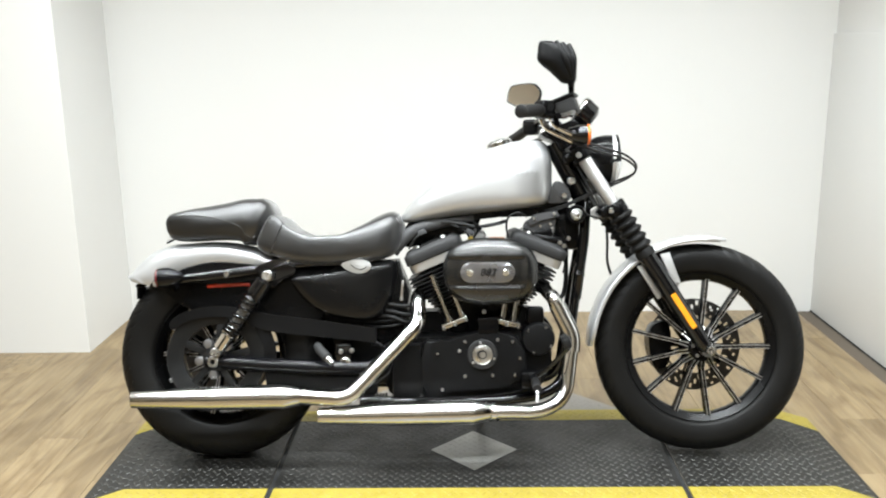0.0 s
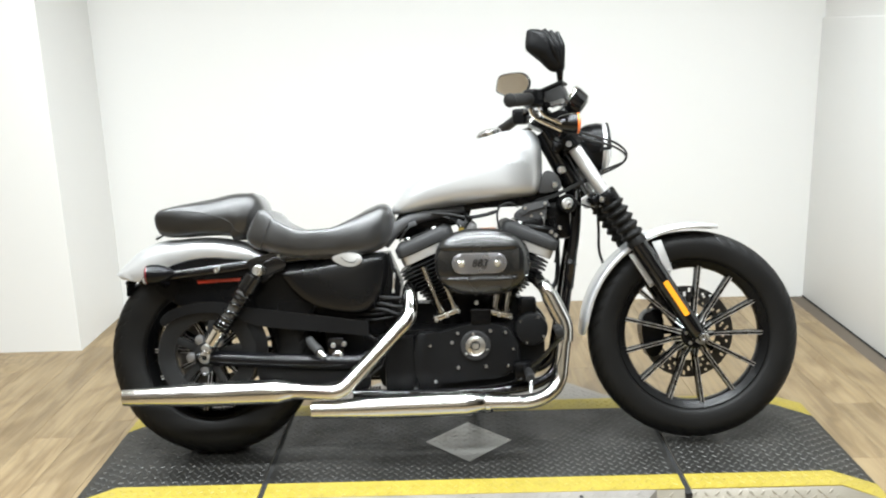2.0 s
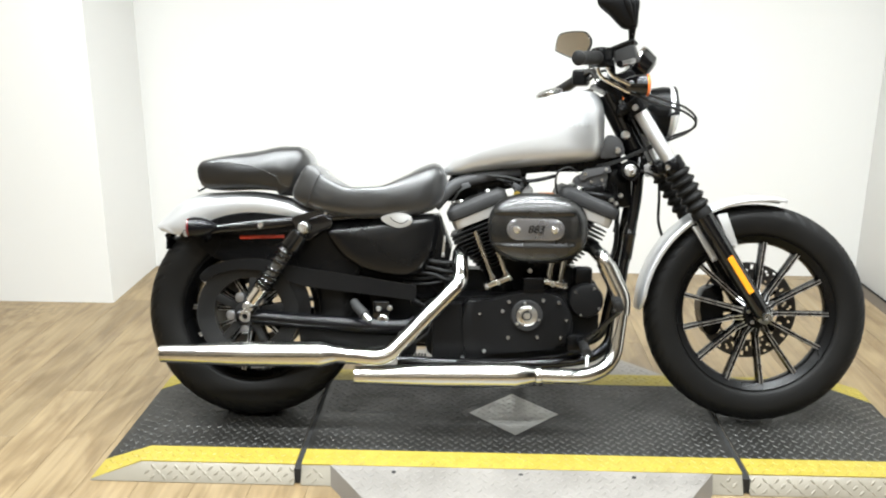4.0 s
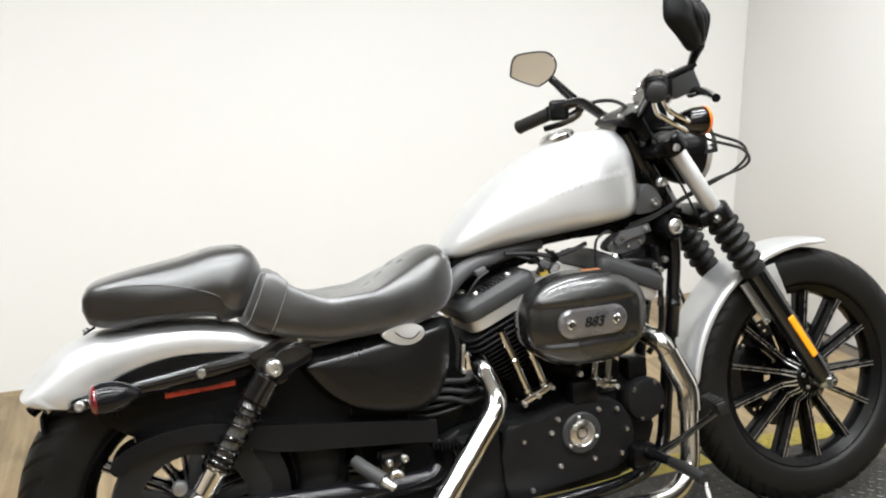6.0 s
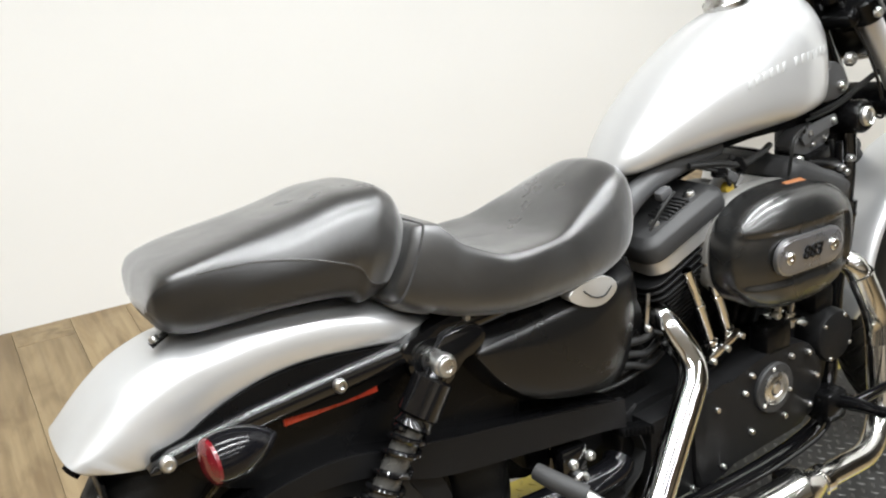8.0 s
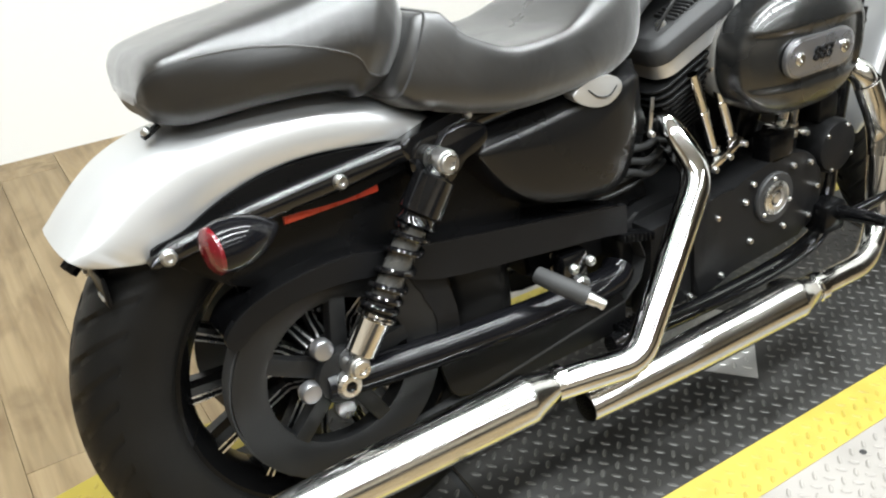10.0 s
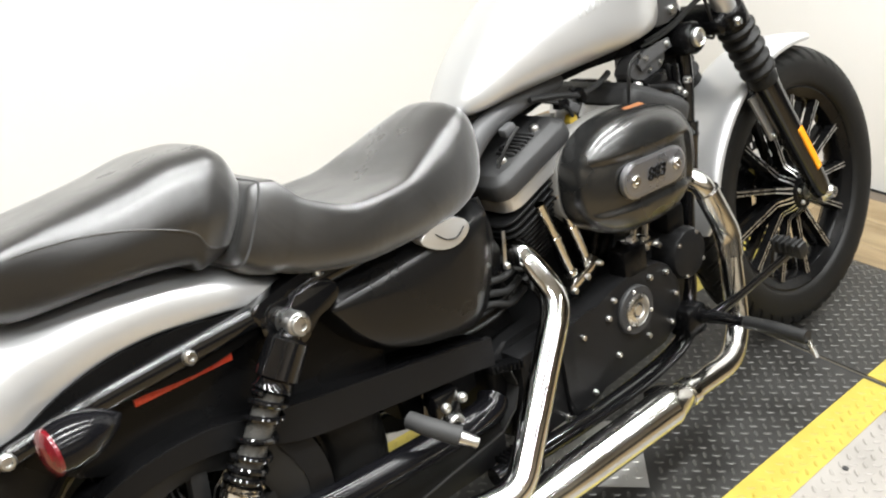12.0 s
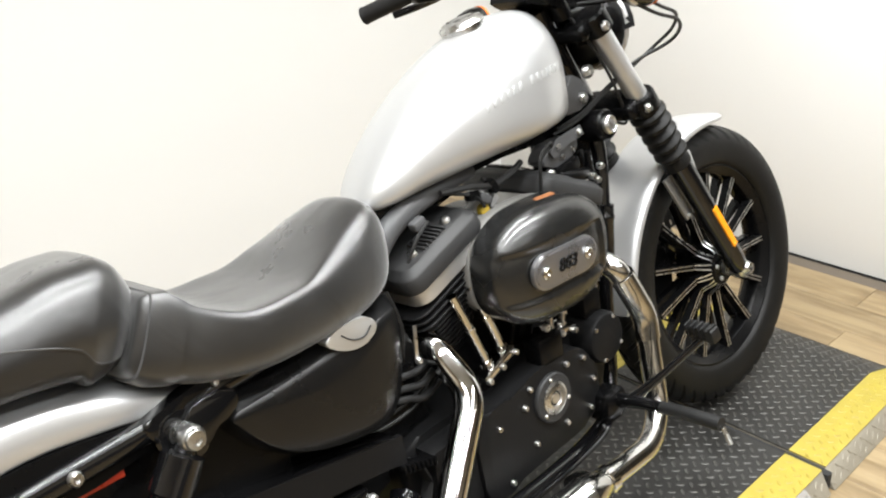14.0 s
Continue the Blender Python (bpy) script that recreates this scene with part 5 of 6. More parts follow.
for sgn in (-1, 1):
    top, low = V((0.178, sgn * 0.132, 0.569)), V((0.016, sgn * 0.122, 0.338))
    d = low - top
    n = d.length
    lathe(bm := bmesh.new(), top, d, [(0.0, 0.012), (0.018, 0.016), (0.022, 0.027), (0.070, 0.029), (0.074, 0.024), (0.080, 0.024), (0.086, 0.028), (0.090, 0.022), (0.093, 0.012)], 24)
    sh = part("shock_absorber", bm, GLOSS, moto, "black coil-over rear shock absorber")
    dd = d.normalized()
    u = dd.orthogonal().normalized()
    w = dd.cross(u)
    turns = hermite([(0, 0), (0.14, 1.3), (0.66, 3.9), (1.0, 7.0)])
    wind = lambda t: 2 * math.pi * turns(t / 240)
    coil = [top + dd * (0.092 + (n * 0.76 - 0.092) * t / 240) + (u * math.cos(wind(t)) + w * math.sin(wind(t))) * 0.0225 for t in range(241)]
    tube(bm := bmesh.new(), coil, 0.0046, 8, 1)
    lathe(bm2 := bmesh.new(), top + dd * 0.091, dd, [(0, 0.0175), (n * 0.74 - 0.092, 0.0175)], 20)
    part("damper_body", bm2, DAMPER, sh, "dark damper body inside the spring")
    part("coil_spring", bm, GLOSS, sh, "black coil spring")
    lathe(bm := bmesh.new(), top + dd * n * 0.74, dd, [(0, 0.026), (0.006, 0.027), (0.010, 0.022), (n * 0.20, 0.0205), (n * 0.205, 0.014), (n * 0.23, 0.013)], 24)
    part("shock_body", bm, CHROME, sh, "chrome lower shock body")
    for c, r in ((top, 0.017), (low, 0.016)):
        lathe(bm := bmesh.new(), c + V((0, sgn * -0.018, 0)), (0, sgn, 0), [(0, r), (0.030, r), (0.033, r * 0.92), (0.034, r * 0.80), (0.039, r * 0.76), (0.040, r * 0.70), (0.040, r * 0.42), (0.037, r * 0.38)], 20)
        part("mount_bolt", bm, STEEL, sh, "bright domed mounting bolt")
bm = bmesh.new()
rings(bm, [[(REAR[0] + r * math.cos(a), y, REAR[2] + r * math.sin(a)) for y, r in ((0.072, 0.146), (0.077, 0.146), (0.077, 0.085), (0.072, 0.085))]
           for a in (2 * math.pi * k / 64 for k in range(64))], False, True)
part("rear_brake_disc", bm, DISC, rw, "dark steel rear brake disc", 30)
# rear pulley on the near side
bm = bmesh.new()
PY = -0.078
rings(bm, [[(REAR[0] + r * math.cos(a), y, REAR[2] + r * math.sin(a)) for y, r in ((PY - 0.016, 0.150), (PY + 0.016, 0.150), (PY + 0.016, 0.102), (PY - 0.010, 0.102), (PY - 0.014, 0.114))]
           for a in (2 * math.pi * k / 72 for k in range(72))], False, True)
pul = part("belt_pulley", bm, PULLEY, moto, "dark grey belt pulley", 30)
for k in range(5):
    a = 2 * math.pi * (k + 0.15) / 5
    pts = [(math.cos(a + da) * r, math.sin(a + da) * r) for r, da in ((0.03, -0.42), (0.106, -0.11), (0.106, 0.11), (0.03, 0.42))]
    prism(bm := bmesh.new(), [(REAR[0] + x, REAR[2] + z) for x, z in pts], PY - 0.012, PY + 0.010, 0.004)
    part("pulley_arm", bm, PULLEY, pul)
    a += 0.6
    lathe(bm := bmesh.new(), (REAR[0] + 0.05 * math.cos(a), PY - 0.014, REAR[2] + 0.05 * math.sin(a)), (0, -1, 0), [(-0.002, 0.0150), (0.009, 0.0150), (0.0125, 0.0125), (0.0135, 0.008), (0.0135, 0.002)], 18)
    part("pulley_bolt", bm, RIM, pul, "dull silver domed bolt")
lathe(bm := bmesh.new(), (REAR[0], PY - 0.03, REAR[2]), (0, 1, 0), [(0, 0.02), (0.004, 0.038), (0.04, 0.04)], 28)
part("pulley_hub", bm, PULLEY, pul)
bm = bmesh.new()
line = []
for k in range(25):
    a = math.radians(82 + 196 * k / 24)
    line.append((REAR[0] + 0.153 * math.cos(a), REAR[2] + 0.153 * math.sin(a)))
line += [(0.50, 0.235), (0.535, 0.262), (0.55, 0.30), (0.535, 0.34), (0.50, 0.362)]
loops = [[(x, PY - 0.013, z), (x, PY + 0.013, z), (x * 0.995 + 0.001, PY + 0.013, z - 0.0 + (0.004 if z < 0.3 else -0.004)), (x * 0.995 + 0.001, PY - 0.013, z + (0.004 if z < 0.3 else -0.004))] for x, z in line]
rings(bm, loops, False, True)
part("drive_belt", bm, BELT, moto, "black toothed drive belt", 30)
guard = smooth_outline([(-0.132, 0.424), (-0.106, 0.450), (-0.044, 0.470), (0.043, 0.476), (0.13, 0.458), (0.30, 0.434), (0.45, 0.412), (0.496, 0.406), (0.500, 0.402), (0.499, 0.366), (0.495, 0.361), (0.45, 0.368), (0.30, 0.384), (0.16, 0.402), (0.07, 0.438), (-0.02, 0.444), (-0.085, 0.428), (-0.120, 0.406)], 3)
prism(bm := bmesh.new(), guard, -0.106, -0.094, 0.004, 3)
gd = part("belt_guard", bm, PLASTIC, moto, "matte black upper belt guard")
top_line = [(-0.130, 0.426), (-0.106, 0.451), (-0.044, 0.471), (0.043, 0.477), (0.13, 0.459), (0.30, 0.435), (0.488, 0.408)]
loops = [[(x, -0.104, z), (x, -0.035, z), (x, -0.035, z - 0.004), (x, -0.104, z - 0.004)] for x, z in [(p.x, p.z) for p in spline([(x, 0, z) for x, z in top_line], 4)]]
rings(bm := bmesh.new(), loops)
part("guard_lip", bm, GLOSS, gd)
prism(bm := bmesh.new(), smooth_outline([(0.165, 0.282), (0.25, 0.275), (0.46, 0.27), (0.50, 0.24), (0.49, 0.195), (0.40, 0.188), (0.26, 0.190), (0.18, 0.200), (0.16, 0.24)], 3), -0.090, -0.082, 0.003)
part("lower_belt_guard", bm, PLASTIC, moto, "dark grey lower belt guard")
arc = [(REAR[0] + r * math.cos(math.radians(a)), REAR[2] + r * math.sin(math.radians(a))) for r, a in [(0.185, 38), (0.186, 20), (0.184, 2), (0.175, -14)]]
arc += [(REAR[0] + 0.150 * math.cos(math.radians(a)), REAR[2] + 0.150 * math.sin(math.radians(a))) for a in (-14, 2, 20, 38)]
prism(bm := bmesh.new(), smooth_outline(arc, 3), -0.096, -0.088, 0.003)
part("debris_guard", bm, PLASTIC, moto, "dark grey belt debris guard")
for k in range(8):
    box(bm := bmesh.new(), (0.487 + k * 0.0085, -0.10, 0.356 - 0.002 * k), (0.004, 0.03, 0.014), 0.001)
    part("guard_tooth", bm, SATIN, gd)
for k in range(7):
    box(bm := bmesh.new(), (0.475 + k * 0.009, -0.10, 0.200), (0.0045, 0.03, 0.012), 0.001)
    part("guard_tooth", bm, SATIN, gd)

CENTRED[0] = False
# foot controls
tube(bm := bmesh.new(), [(0.322, -0.140, 0.350), (0.334, -0.168, 0.342), (0.362, -0.203, 0.324)], [0.0125, 0.0140, 0.0145], 16)
peg = part("passenger_footpeg", bm, BELT, moto, "folded passenger footpeg with black rubber")
tube(bm := bmesh.new(), [(0.362, -0.203, 0.323), (0.372, -0.214, 0.316), (0.378, -0.219, 0.311)], [0.0105, 0.0085, 0.0080], 12)
part("peg_tip", bm, STEEL, peg, "bright metal peg tip")
box(bm := bmesh.new(), (0.40, -0.115, 0.325), (0.05, 0.04, 0.06), 0.008)
part("peg_mount", bm, GLOSS, peg)
for x, z, r in ((0.405, 0.300, 0.016), (0.392, 0.332, 0.008), (0.425, 0.335, 0.008)):
    bolt(peg, (x, -0.135, z), r, 0.008)
tube(bm := bmesh.new(), [(0.972, -0.155, 0.252), (0.970, -0.22, 0.262), (0.969, -0.272, 0.266)], [0.016, 0.012, 0.010], 14)
rp = part("rider_footpeg", bm, GLOSS, moto, "rider footpeg with a black rubber sleeve")
tube(bm := bmesh.new(), [(0.969, -0.268, 0.266), (0.968, -0.325, 0.268), (0.966, -0.386, 0.268)], [0.0115, 0.0125, 0.012], 16)
part("peg_rubber", bm, RUBBER, rp, "black rubber sleeve")
tube(bm := bmesh.new(), [(0.966, -0.388, 0.263), (0.964, -0.403, 0.236)], 0.0045, 10)
part("peg_feeler", bm, STEEL, rp, "bright feeler bolt")
box(bm := bmesh.new(), (0.965, -0.15, 0.245), (0.06, 0.05, 0.06), 0.012)
part("control_mount", bm, SATIN, rp)
tube(bm := bmesh.new(), [(0.975, -0.200, 0.262), (1.01, -0.235, 0.296), (1.043, -0.275, 0.340), (1.062, -0.300, 0.368)], [0.011, 0.0075, 0.0065, 0.008], 12)
bp = part("brake_pedal", bm, GLOSS, moto, "black rear brake pedal with a rubber pad")
pm = Matrix.Rotation(radians(-8), 4, "Z") @ Matrix.Rotation(radians(-18), 4, "Y")
box(bm := bmesh.new(), (1.058, -0.305, 0.384), (0.022, 0.060, 0.028), 0.004, pm)
pad = part("pedal_pad", bm, RUBBER, bp, "ribbed black rubber pad")
for k in range(5):
    box(bm := bmesh.new(), (1.052, -0.328 + k * 0.0115, 0.390), (0.020, 0.004, 0.026), 0.001, pm)
    part("pad_rib", bm, RUBBER, pad)
tube(bm := bmesh.new(), [(0.84, 0.12, 0.20), (0.83, 0.17, 0.12), (0.815, 0.232, 0.036)], [0.016, 0.013, 0.011], 12)
ks = part("side_stand", bm, GLOSS, moto, "black side stand")
lathe(bm := bmesh.new(), (0.813, 0.236, 0.036), (0, -0.17, -0.98), [(-0.01, 0.014), (-0.002, 0.026), (0.0, 0.027)], 18)
part("stand_foot", bm, SATIN, ks)

# ---- fork and headlight ----
CENTRED[0] = True
FT, FB = V((1.124, 0, 0.936)), V((1.505, 0, 0.330))
fd = (FB - FT).normalized()
FL = (FB - FT).length


def fork_at(k, y=0.0):
    return FT + fd * FL * k + V((0, y, 0))


for sgn in (-1, 1):
    y = sgn * 0.088
    lathe(bm := bmesh.new(), fork_at(0.0, y), fd, [(-0.012, 0.014), (0, 0.0205), (FL * 0.34, 0.0205)], 28)
    fk = part("fork_tube", bm, BRUSHED, moto, "bright polished fork tube")
    prof = [(0, 0.026), (0.014, 0.028)]
    for k in range(5):
        h = 0.018 + k * 0.0265
        prof += [(h, 0.026), (h + 0.010, 0.0375 - 0.0006 * k), (h + 0.016, 0.0375 - 0.0006 * k), (h + 0.0245, 0.026)]
    prof += [(0.158, 0.030), (0.172, 0.030)]
    lathe(bm := bmesh.new(), fork_at(0.285, y), fd, prof, 28)
    part("fork_gaiter", bm, TYRE, fk, "black ribbed rubber fork gaiter", )
    lathe(bm := bmesh.new(), fork_at(0.50, y), fd, [(0, 0.026), (0.01, 0.0275), (FL * 0.44, 0.0255), (FL * 0.47, 0.024), (FL * 0.50, 0.020), (FL * 0.515, 0.012)], 28)
    leg = part("fork_leg", bm, GLOSS, fk, "gloss black fork lower leg")
    lathe(bm := bmesh.new(), (1.508, sgn * 0.062, 0.330), (0, sgn, 0), [(-0.03, 0.020), (0.036, 0.022), (0.040, 0.018), (0.052, 0.013), (0.055, 0.012), (0.055, 0.007), (0.045, 0.006)], 20)
    part("axle_end", bm, STEEL, leg, "bright axle end")
    p0, p1 = fork_at(0.715), fork_at(0.885)
    side = V((0, sgn, 0))
    perp = fd.cross(side).normalized() * 0.0085
    bm = bmesh.new()
    off = V((0, y + sgn * 0.0235, 0))
    ring4 = lambda p: [p + off + perp, p + off + perp + side * 0.005, p + off - perp + side * 0.005, p + off - perp]
    rings(bm, [ring4(p0), ring4(p1)])
    bmesh.ops.bevel(bm, geom=bm.edges[:], offset=0.0015, segments=2, affect="EDGES")
    part("fork_reflector", bm, ORANGE, fk, "amber fork reflector")
    lathe(bm := bmesh.new(), fork_at(0.265, y), fd, [(-0.004, 0.030), (0.0, 0.033), (0.034, 0.033), (0.038, 0.030)], 24)
    part("lower_clamp_ring", bm, SATIN, fk)
    q = fork_at(0.29, y)
    bolt(fk, q + V((-0.022, sgn * 0.028, -0.006)), 0.009, 0.008, (0, sgn, 0))
    lathe(bm := bmesh.new(), fork_at(-0.005, y), fd, [(-0.014, 0.026), (-0.010, 0.030), (0.026, 0.030), (0.030, 0.026)], 24)
    part("upper_clamp_ring", bm, SATIN, fk)
    q = fork_at(0.015, y)
    bolt(fk, q + V((-0.012, sgn * 0.030, -0.004)), 0.009, 0.007, (0, sgn, 0))
rake = Matrix.Rotation(math.atan2(FT.x - FB.x, FT.z - FB.z), 4, "Y")
for k, name, sz in ((0.01, "upper_triple_clamp", (0.075, 0.20, 0.030)), (0.285, "lower_triple_clamp", (0.070, 0.20, 0.036))):
    box(bm := bmesh.new(), fork_at(k) + V((-0.018, 0, 0)), sz, 0.012, rake, 3)
    part(name, bm, SATIN, moto, "black fork clamp")
# headlight
HC = V((1.230, 0, 0.917))
lathe(bm := bmesh.new(), HC, (-1, 0, 0.05), [(0, 0.079), (0.018, 0.080), (0.045, 0.074), (0.075, 0.060), (0.098, 0.038), (0.108, 0.010)], 40)
head = part("headlight", bm, SATIN, moto, "satin black headlight shell with a bright ring")
lathe(bm := bmesh.new(), HC, (1, 0, -0.05), [(-0.001, 0.081), (0.009, 0.083), (0.014, 0.079), (0.012, 0.074)], 40)
part("headlight_ring", bm, BRUSHED, head, "bright trim ring")
lathe(bm := bmesh.new(), HC, (1, 0, -0.05), [(0.006, 0.0765), (0.016, 0.074), (0.025, 0.062), (0.032, 0.040), (0.035, 0.010)], 36)
part("headlight_lens", bm, material("headlight_glass", (0.75, 0.77, 0.78), 0.08, 0.3, vary=0.1, vary_scale=60, coat=1.0), head, "clear headlight lens")
bm = bmesh.new()
loops = []
for i in range(9):
    t = i / 8
    x = 1.251 - 0.142 * t
    rr = 0.0865 - 0.012 * t
    loops.append([(x, rr * math.sin(a) * (1 - 0.25 * t), HC.z + rr * math.cos(a) - 0.004 - 0.016 * t) for a in (math.radians(-94 + 188 * k / 14) for k in range(15))]
                 + [(x, (rr - 0.004) * math.sin(a) * (1 - 0.25 * t), HC.z + (rr - 0.004) * math.cos(a) - 0.004 - 0.016 * t) for a in (math.radians(94 - 188 * k / 14) for k in range(15))])
rings(bm, loops)
part("headlight_visor", bm, PLASTIC, head, "satin black headlight visor", 50)

# ---- handlebar and instruments ----
CENTRED[0] = False
bar = [(0.948, 0.352, 0.996), (0.972, 0.295, 1.012), (1.000, 0.235, 1.030), (1.018, 0.195, 1.042), (1.032, 0.16, 1.043), (1.044, 0.115, 1.020), (1.052, 0.07, 0.998), (1.056, 0.0, 0.990),
       (1.052, -0.07, 1.000), (1.046, -0.115, 1.024), (1.034, -0.16, 1.048), (1.018, -0.195, 1.050), (0.996, -0.235, 1.044), (0.965, -0.280, 1.038), (0.932, -0.335, 1.032)]
tube(bm := bmesh.new(), bar, 0.0125, 16, 6)
hb = part("handlebar", bm, GLOSS, moto, "gloss black handlebar")
for a, b, r in (((0.946, 0.356, 0.995), (0.992, 0.250, 1.025), 0.0175), ((0.926, -0.340, 1.0315), (0.990, -0.245, 1.043), 0.0185)):
    d = V(b) - V(a)
    n = d.length
    prof = [(0, r * 0.75), (0.003, r * 1.05), (0.008, r * 1.05), (0.010, r)] + [(0.012 + (n - 0.016) * k / 10, r * (1.0 if k % 2 else 0.985)) for k in range(11)] + [(n, r * 0.9)]
    lathe(bm := bmesh.new(), a, d, prof, 24)
    part("hand_grip", bm, RUBBER, hb, "black rubber hand grip")
for c, m in (((1.003, 0.226, 1.030), 25), ((1.004, -0.226, 1.046), -32)):
    box(bm := bmesh.new(), c, (0.050, 0.048, 0.052), 0.010, Matrix.Rotation(radians(-m), 4, "Z"), 3)
    sb = part("switch_housing", bm, SATIN, hb, "black switch housing")
    for k in range(3):
        box(bm := bmesh.new(), (c[0] - 0.024, c[1] - 0.012 + 0.012 * k, c[2] + 0.006 - 0.01 * (k % 2)), (0.010, 0.009, 0.012), 0.002)
        part("switch_button", bm, PLASTIC, sb)
# brake reservoir and levers
box(bm := bmesh.new(), (1.072, -0.205, 1.052), (0.060, 0.070, 0.045), 0.006, Matrix.Rotation(radians(-18), 4, "Z") @ Matrix.Rotation(radians(-20), 4, "Y"))
res = part("brake_master_cylinder", bm, ROCKER, hb, "black front brake master cylinder")
box(bm := bmesh.new(), (1.066, -0.205, 1.079), (0.066, 0.076, 0.010), 0.003, Matrix.Rotation(radians(-18), 4, "Z") @ Matrix.Rotation(radians(-20), 4, "Y"))
part("reservoir_lid", bm, PLASTIC, res)
for sy in (-0.23, -0.18):
    bolt(res, (1.070, sy, 1.083), 0.004, 0.004, (0, 0, 1))
tube(bm := bmesh.new(), [(1.080, -0.228, 1.034), (1.080, -0.262, 1.034), (1.064, -0.310, 1.027), (1.042, -0.358, 1.018), (1.026, -0.388, 1.013)], [0.012, 0.009, 0.008, 0.0075, 0.0085], 12)
part("brake_lever", bm, GLOSS, hb, "black brake lever")
tube(bm := bmesh.new(), [(1.052, 0.205, 1.030), (1.058, 0.24, 1.012), (1.048, 0.300, 0.997), (1.019, 0.346, 0.987)], [0.012, 0.009, 0.008, 0.0085], 12)
part("clutch_lever", bm, GLOSS, hb, "black clutch lever")
# risers and instrument
for sy in (-0.045, 0.045):
    tube(bm := bmesh.new(), [(1.085, sy, 0.945), (1.060, sy, 0.992)], 0.019, 18)
    part("riser", bm, SATIN, hb)
prism(bm := bmesh.new(), smooth_outline([(1.010, 0.985), (1.035, 1.004), (1.075, 1.018), (1.115, 1.030), (1.135, 0.99), (1.110, 0.955), (1.06, 0.962)], 3), -0.062, 0.062, 0.012, 3)
clampb = part("bar_clamp", bm, SATIN, moto, "satin black handlebar clamp and instrument mount")
for x, sy, z in ((1.022, -0.04, 0.997), (1.022, 0.04, 0.997), (1.06, -0.05, 1.013)):
    bolt(clampb, (x, sy, z), 0.006, 0.005, (-0.4, 0, 0.9))
CENTRED[0] = True
SC, SN = V((1.135, 0, 1.075)), V((-0.80, 0, 0.60))
lathe(bm := bmesh.new(), SC, SN, [(-0.055, 0.030), (-0.045, 0.045), (-0.012, 0.050), (0.0, 0.050), (0.004, 0.046)], 40)
sp = part("speedometer", bm, GLOSS, moto, "round speedometer in a black cup")
lathe(bm := bmesh.new(), SC, SN, [(-0.003, 0.0505), (0.003, 0.0505), (0.006, 0.047), (0.003, 0.0445), (0.000, 0.045)], 40)
part("chrome_bezel", bm, CHROME, sp, "chrome bezel")
lathe(bm := bmesh.new(), SC, SN, [(0.0030, 0.0445), (0.0046, 0.044), (0.0048, 0.002)], 36)
part("dial", bm, DIAL, sp, "dim dial face")
side, upv = V((0, 1, 0)), SN.cross(V((0, 1, 0))).normalized()
for k in range(13):
    a = math.radians(-40 + 260 * k / 12)
    q = SC + SN * 0.0055 + (side * math.cos(a) + upv * -math.sin(a)) * 0.037
    tube(bm := bmesh.new(), [q, q + (side * math.cos(a) + upv * -math.sin(a)) * 0.005], 0.0009, 5)
    part("dial_mark", bm, MARK, sp)
tube(bm := bmesh.new(), [SC + SN * 0.006, SC + SN * 0.006 + side * 0.028 + upv * 0.012], 0.0011, 5)
part("needle", bm, MARK, sp)
# front turn signals
for sgn in (-1, 1):
    c = V((1.133, sgn * 0.205, 0.973))
    lathe(bm := bmesh.new(), c, (-1, 0, 0), [(0, 0.029), (0.012, 0.030), (0.03, 0.028), (0.052, 0.021), (0.07, 0.011), (0.078, 0.003)], 24)
    sg = part("front_turn_signal", bm, GLOSS, moto, "black bullet turn signal with an amber lens")
    lathe(bm := bmesh.new(), c, (1, 0, 0), [(-0.003, 0.0305), (0.003, 0.0305), (0.007, 0.024), (0.008, 0.004)], 24)
    part("lens", bm, LENS_AMBER, sg, "amber lens")
    tube(bm := bmesh.new(), [c + V((-0.03, 0, 0)), c + V((-0.035, -sgn * 0.05, -0.004)), V((1.09, sgn * 0.09, 0.972))], 0.008, 10)
    part("stem", bm, GLOSS, sg)


CENTRED[0] = False


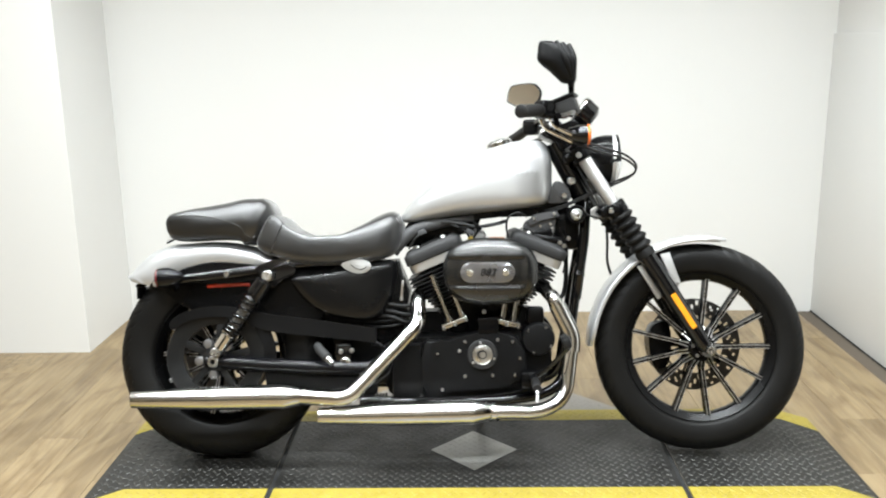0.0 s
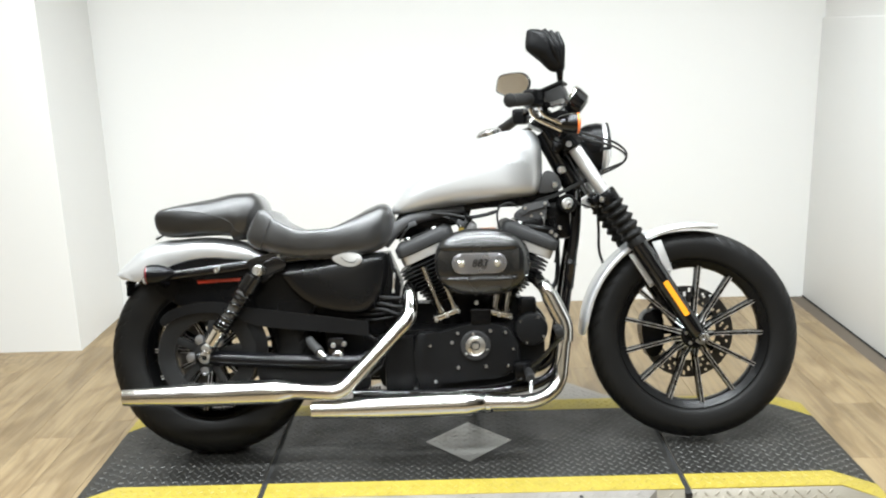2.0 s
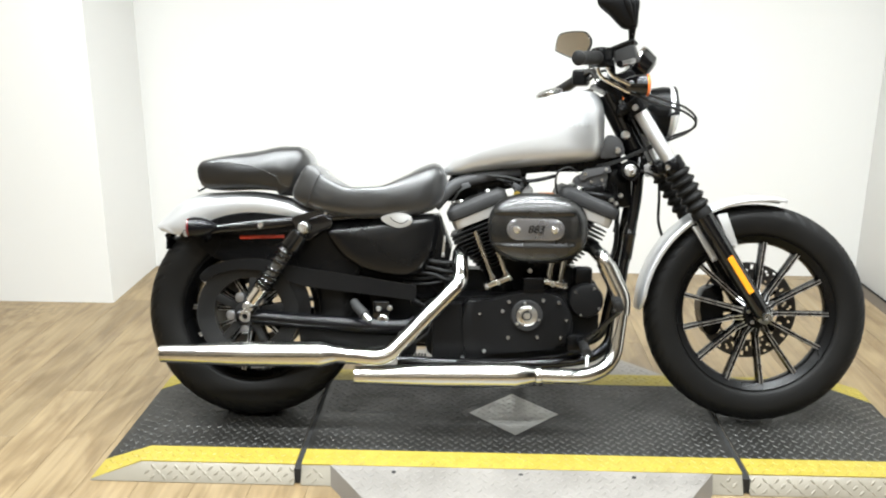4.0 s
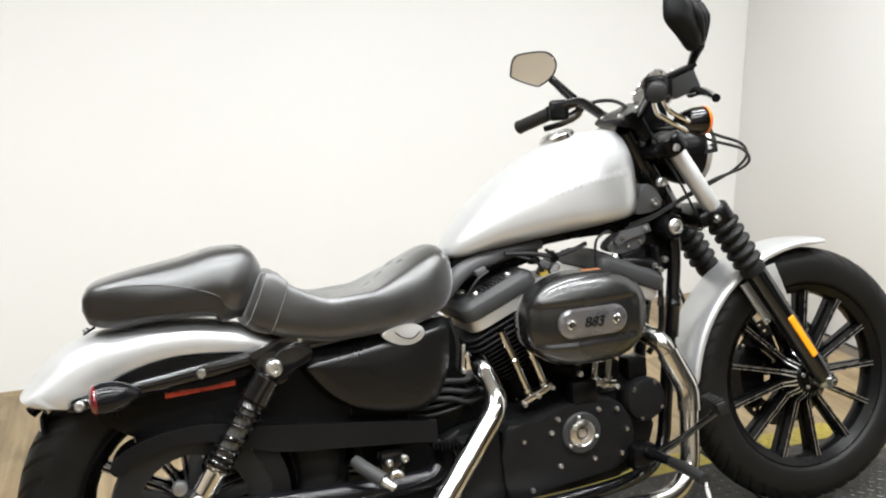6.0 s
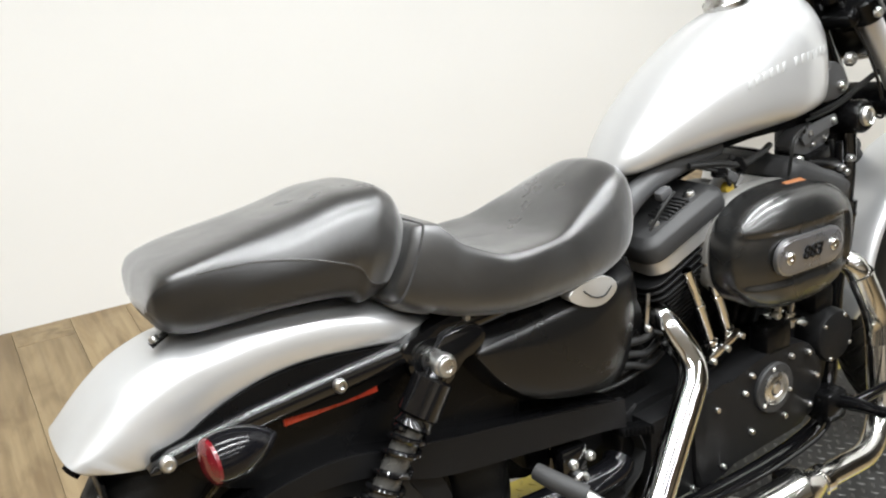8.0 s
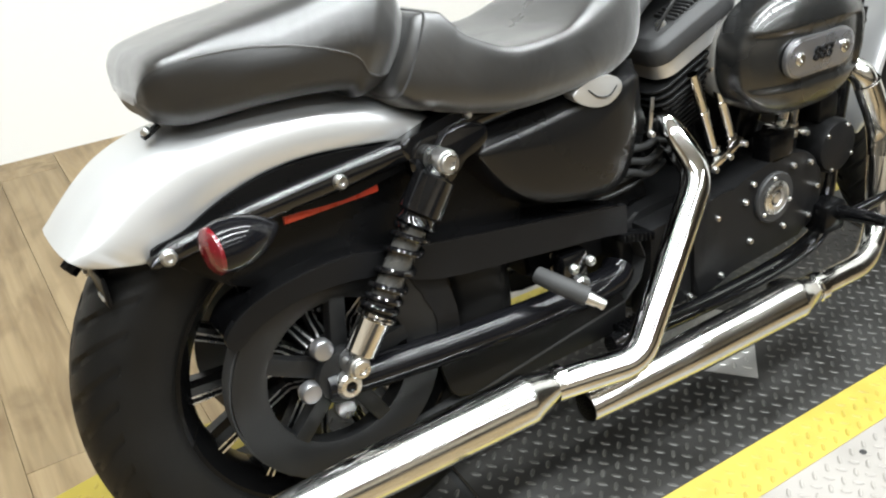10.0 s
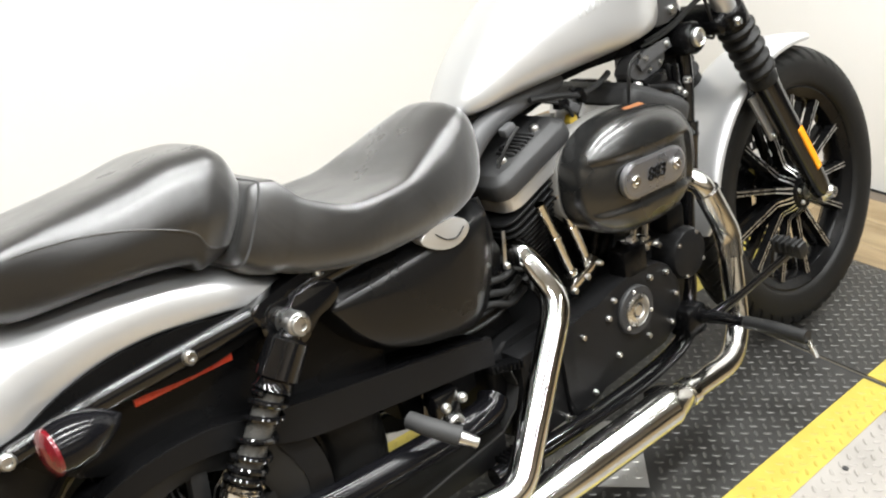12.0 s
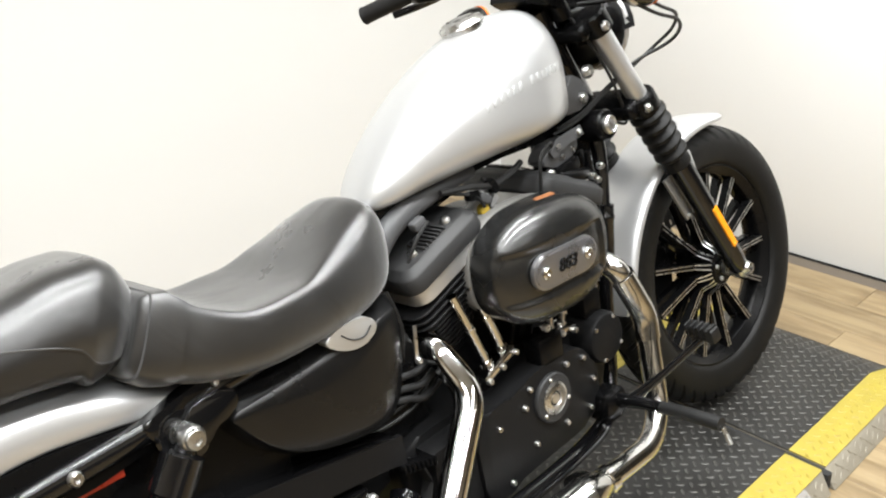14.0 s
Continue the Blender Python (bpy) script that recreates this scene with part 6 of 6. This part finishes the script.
# mirrors
def mirror(name, foot, neck, centre, normal, up, hw, hh, label, skew, shape, root):
    n, u = V(normal).normalized(), V(up)
    u = (u - n * u.dot(n)).normalized()
    s = u.cross(n)
    pts = [(x * skew, z) for x, z in smooth_outline(shape, 3)]
    loops = []
    for d, k in ((0.004, 0.985), (0.0, 1.0), (-0.012, 0.98), (-0.024, 0.80), (-0.031, 0.50), (-0.033, 0.2)):
        loops.append([V(centre) + s * (x * hw * k) + u * (z * hh * k) + n * d for x, z in pts])
    rings(bm := bmesh.new(), loops)
    ob = part(name, bm, WRINKLE, moto, label, 40)
    rings(bm := bmesh.new(), [[V(centre) + s * (x * hw * k) + u * (z * hh * k) + n * d for x, z in pts] for d, k in ((0.0035, 0.925), (0.0052, 0.925), (0.0056, 0.90))])
    part("mirror_glass", bm, MIRROR, ob, "mirror glass", 5)
    end = V(centre) - n * 0.014 + s * hw * skew * root[0] + u * hh * root[1]
    for off in ((0.0,) if skew < 0 else (-0.008, 0.008)):
        q = u * off
        thick = 1.0 if skew < 0 else 0.72
        mid = V(foot) * 0.6 + V(neck) * 0.4 if skew < 0 else V(foot).lerp(end, 0.35)
        far = V(neck) if skew < 0 else V(foot).lerp(end, 0.75)
        tube(bm := bmesh.new(), [V(foot) + q, mid + q, far + q * 0.8, end], [0.0105 * thick, 0.0085 * thick, 0.008 * thick, 0.012], 12)
        part("mirror_stalk", bm, SATIN, ob, "black mirror stalk")
    for k in range(3):
        a = -0.35 + 0.42 * k
        path = [V(centre) + s * (skew * (0.50 + 0.1 * a) * hw) + u * (-0.72 * hh) - n * 0.022, V(centre) + s * (skew * (0.30 + 0.55 * a) * hw) + u * (0.05 * hh) - n * 0.034, V(centre) + s * (skew * (0.22 + 0.78 * a) * hw) + u * ((0.84 - 0.20 * a) * hh) - n * 0.012]
        tube(bm := bmesh.new(), path, [0.006, 0.0095, 0.0075], 10)
        part("mirror_rib", bm, WRINKLE, ob)
    return ob


LEAF = [(-1.0, 0.23), (-0.85, 0.85), (-0.74, 1.0), (-0.3, 0.98), (-0.05, 0.90), (0.1, 0.92), (0.3, 0.84), (0.5, 0.80), (0.75, 0.62), (0.88, 0.45), (1.0, 0.12), (0.92, -0.45), (0.8, -0.97), (0.45, -1.0), (0.13, -0.9), (-0.4, -0.4), (-0.8, -0.08)]
EIGHT = [(-1.0, -0.2), (-0.88, 0.62), (-0.5, 0.92), (0.5, 1.0), (0.9, 0.62), (1.0, 0.15), (0.84, -0.45), (0.35, -0.98), (0.0, -1.0), (-0.9, -0.52)]
mirror("left_mirror", (1.036, 0.200, 1.050), (1.056, 0.250, 1.088), (0.987, 0.328, 1.145), (-0.375, -0.92, -0.06), (0.05, 0, 1), 0.062, 0.0450, "black mirror with a bevelled glass", 1, EIGHT, (0.7, -0.5))
mirror("right_mirror", (1.084, -0.212, 1.045), (1.079, -0.240, 1.095), (1.034, -0.276, 1.172), (-0.42, 0.90, -0.05), (-0.10, 0, 1), 0.061, 0.061, "black mirror with a ribbed back", -1, LEAF, (0.52, -0.82))

# ---- cables ----
def cable(pts, r=0.004, mat=RUBBER, label="black cable", name="cable"):
    tube(bm := bmesh.new(), pts, r, 8, 8)
    return part(name, bm, mat, moto, label)


cable([(0.993, -0.225, 1.018), (1.005, -0.22, 0.995), (1.040, -0.215, 0.975), (1.085, -0.205, 0.955)], 0.0055, CHROME, "bright cable elbow", "cable_elbow")
cable([(1.018, -0.222, 1.022), (1.035, -0.22, 0.998), (1.075, -0.215, 0.978), (1.110, -0.205, 0.962)], 0.0055, CHROME, "bright cable elbow", "cable_elbow")
cable([(1.080, -0.205, 0.957), (1.150, -0.20, 0.930), (1.230, -0.19, 0.908), (1.276, -0.16, 0.882), (1.276, -0.13, 0.860), (1.225, -0.095, 0.838), (1.15, -0.078, 0.802), (1.08, -0.072, 0.770), (1.02, -0.058, 0.752)], 0.0034)
cable([(1.105, -0.205, 0.963), (1.165, -0.20, 0.940), (1.240, -0.18, 0.918), (1.284, -0.14, 0.887), (1.276, -0.10, 0.855), (1.215, -0.086, 0.825), (1.14, -0.076, 0.792), (1.07, -0.070, 0.760), (1.01, -0.056, 0.744)], 0.0034)
cable([(1.02, 0.21, 1.015), (1.05, 0.14, 1.04), (1.075, 0.06, 1.035), (1.10, 0.0, 0.99)], 0.0045)
cable([(1.09, -0.06, 0.94), (1.13, -0.085, 0.86), (1.17, -0.09, 0.78), (1.205, -0.075, 0.725), (1.16, -0.08, 0.735), (1.125, -0.07, 0.75)], 0.003)
cable([(1.226, 0.05, 0.740), (1.236, 0.085, 0.650), (1.238, 0.09, 0.577), (1.26, 0.09, 0.514)], 0.0045, RUBBER, "black brake hose")
cable([(0.70, -0.078, 0.722), (0.76, -0.084, 0.716), (0.81, -0.085, 0.706), (0.86, -0.08, 0.712), (0.90, -0.07, 0.722)], 0.0055, RUBBER, "black wiring loom", "wiring_loom")
cable([(0.72, -0.078, 0.716), (0.765, -0.088, 0.700), (0.785, -0.086, 0.676)], 0.0032)
cable([(0.600, -0.092, 0.640), (0.625, -0.098, 0.676), (0.655, -0.09, 0.690)], 0.003)
cable([(1.075, -0.06, 0.70), (1.085, -0.075, 0.62), (1.075, -0.08, 0.56)], 0.005)
cable([(0.905, -0.105, 0.672), (0.898, -0.115, 0.705), (0.905, -0.115, 0.735), (0.935, -0.11, 0.748), (0.962, -0.09, 0.735)], 0.0032)
cable([(0.80, -0.07, 0.72), (0.815, -0.08, 0.70), (0.80, -0.08, 0.67), (0.825, -0.08, 0.66)], 0.004)
lathe(bm := bmesh.new(), (0.79, -0.07, 0.668), (0, -1, 0), [(0, 0.010), (0.012, 0.010), (0.014, 0.007)], 12)
part("injector_plug", bm, material("yellow_plug", (0.36, 0.25, 0.025), 0.5), moto, "small yellow plug")

# ---- floor planks ----
PW, PL = 0.155, 1.22
bm = bmesh.new()
box(bm, (0, 0, -0.004), (PW - 0.0007, PL - 0.0007, 0.008), 0.0006, None, 1)
plank_me = finish("plank", bm, WOOD)
rng = random.Random(4)
x = -2.33
while x < 4.55:
    end = EAST_END if x + PW / 2 > EAST else BACK + 0.01 if x + PW / 2 > WEST else JOG + 0.01
    y = -4.49 - rng.random() * PL
    while y < end:
        lo, hi = max(y, -4.49), min(y + PL, end)
        if hi - lo > 0.02:
            ob = new("plank", plank_me)
            ob.parent = floor
            ob.matrix_world = pose(x, (lo + hi) / 2, FLOOR_Z) @ Matrix.Diagonal((1, (hi - lo) / PL, 1, 1))
        y += PL
    x += PW
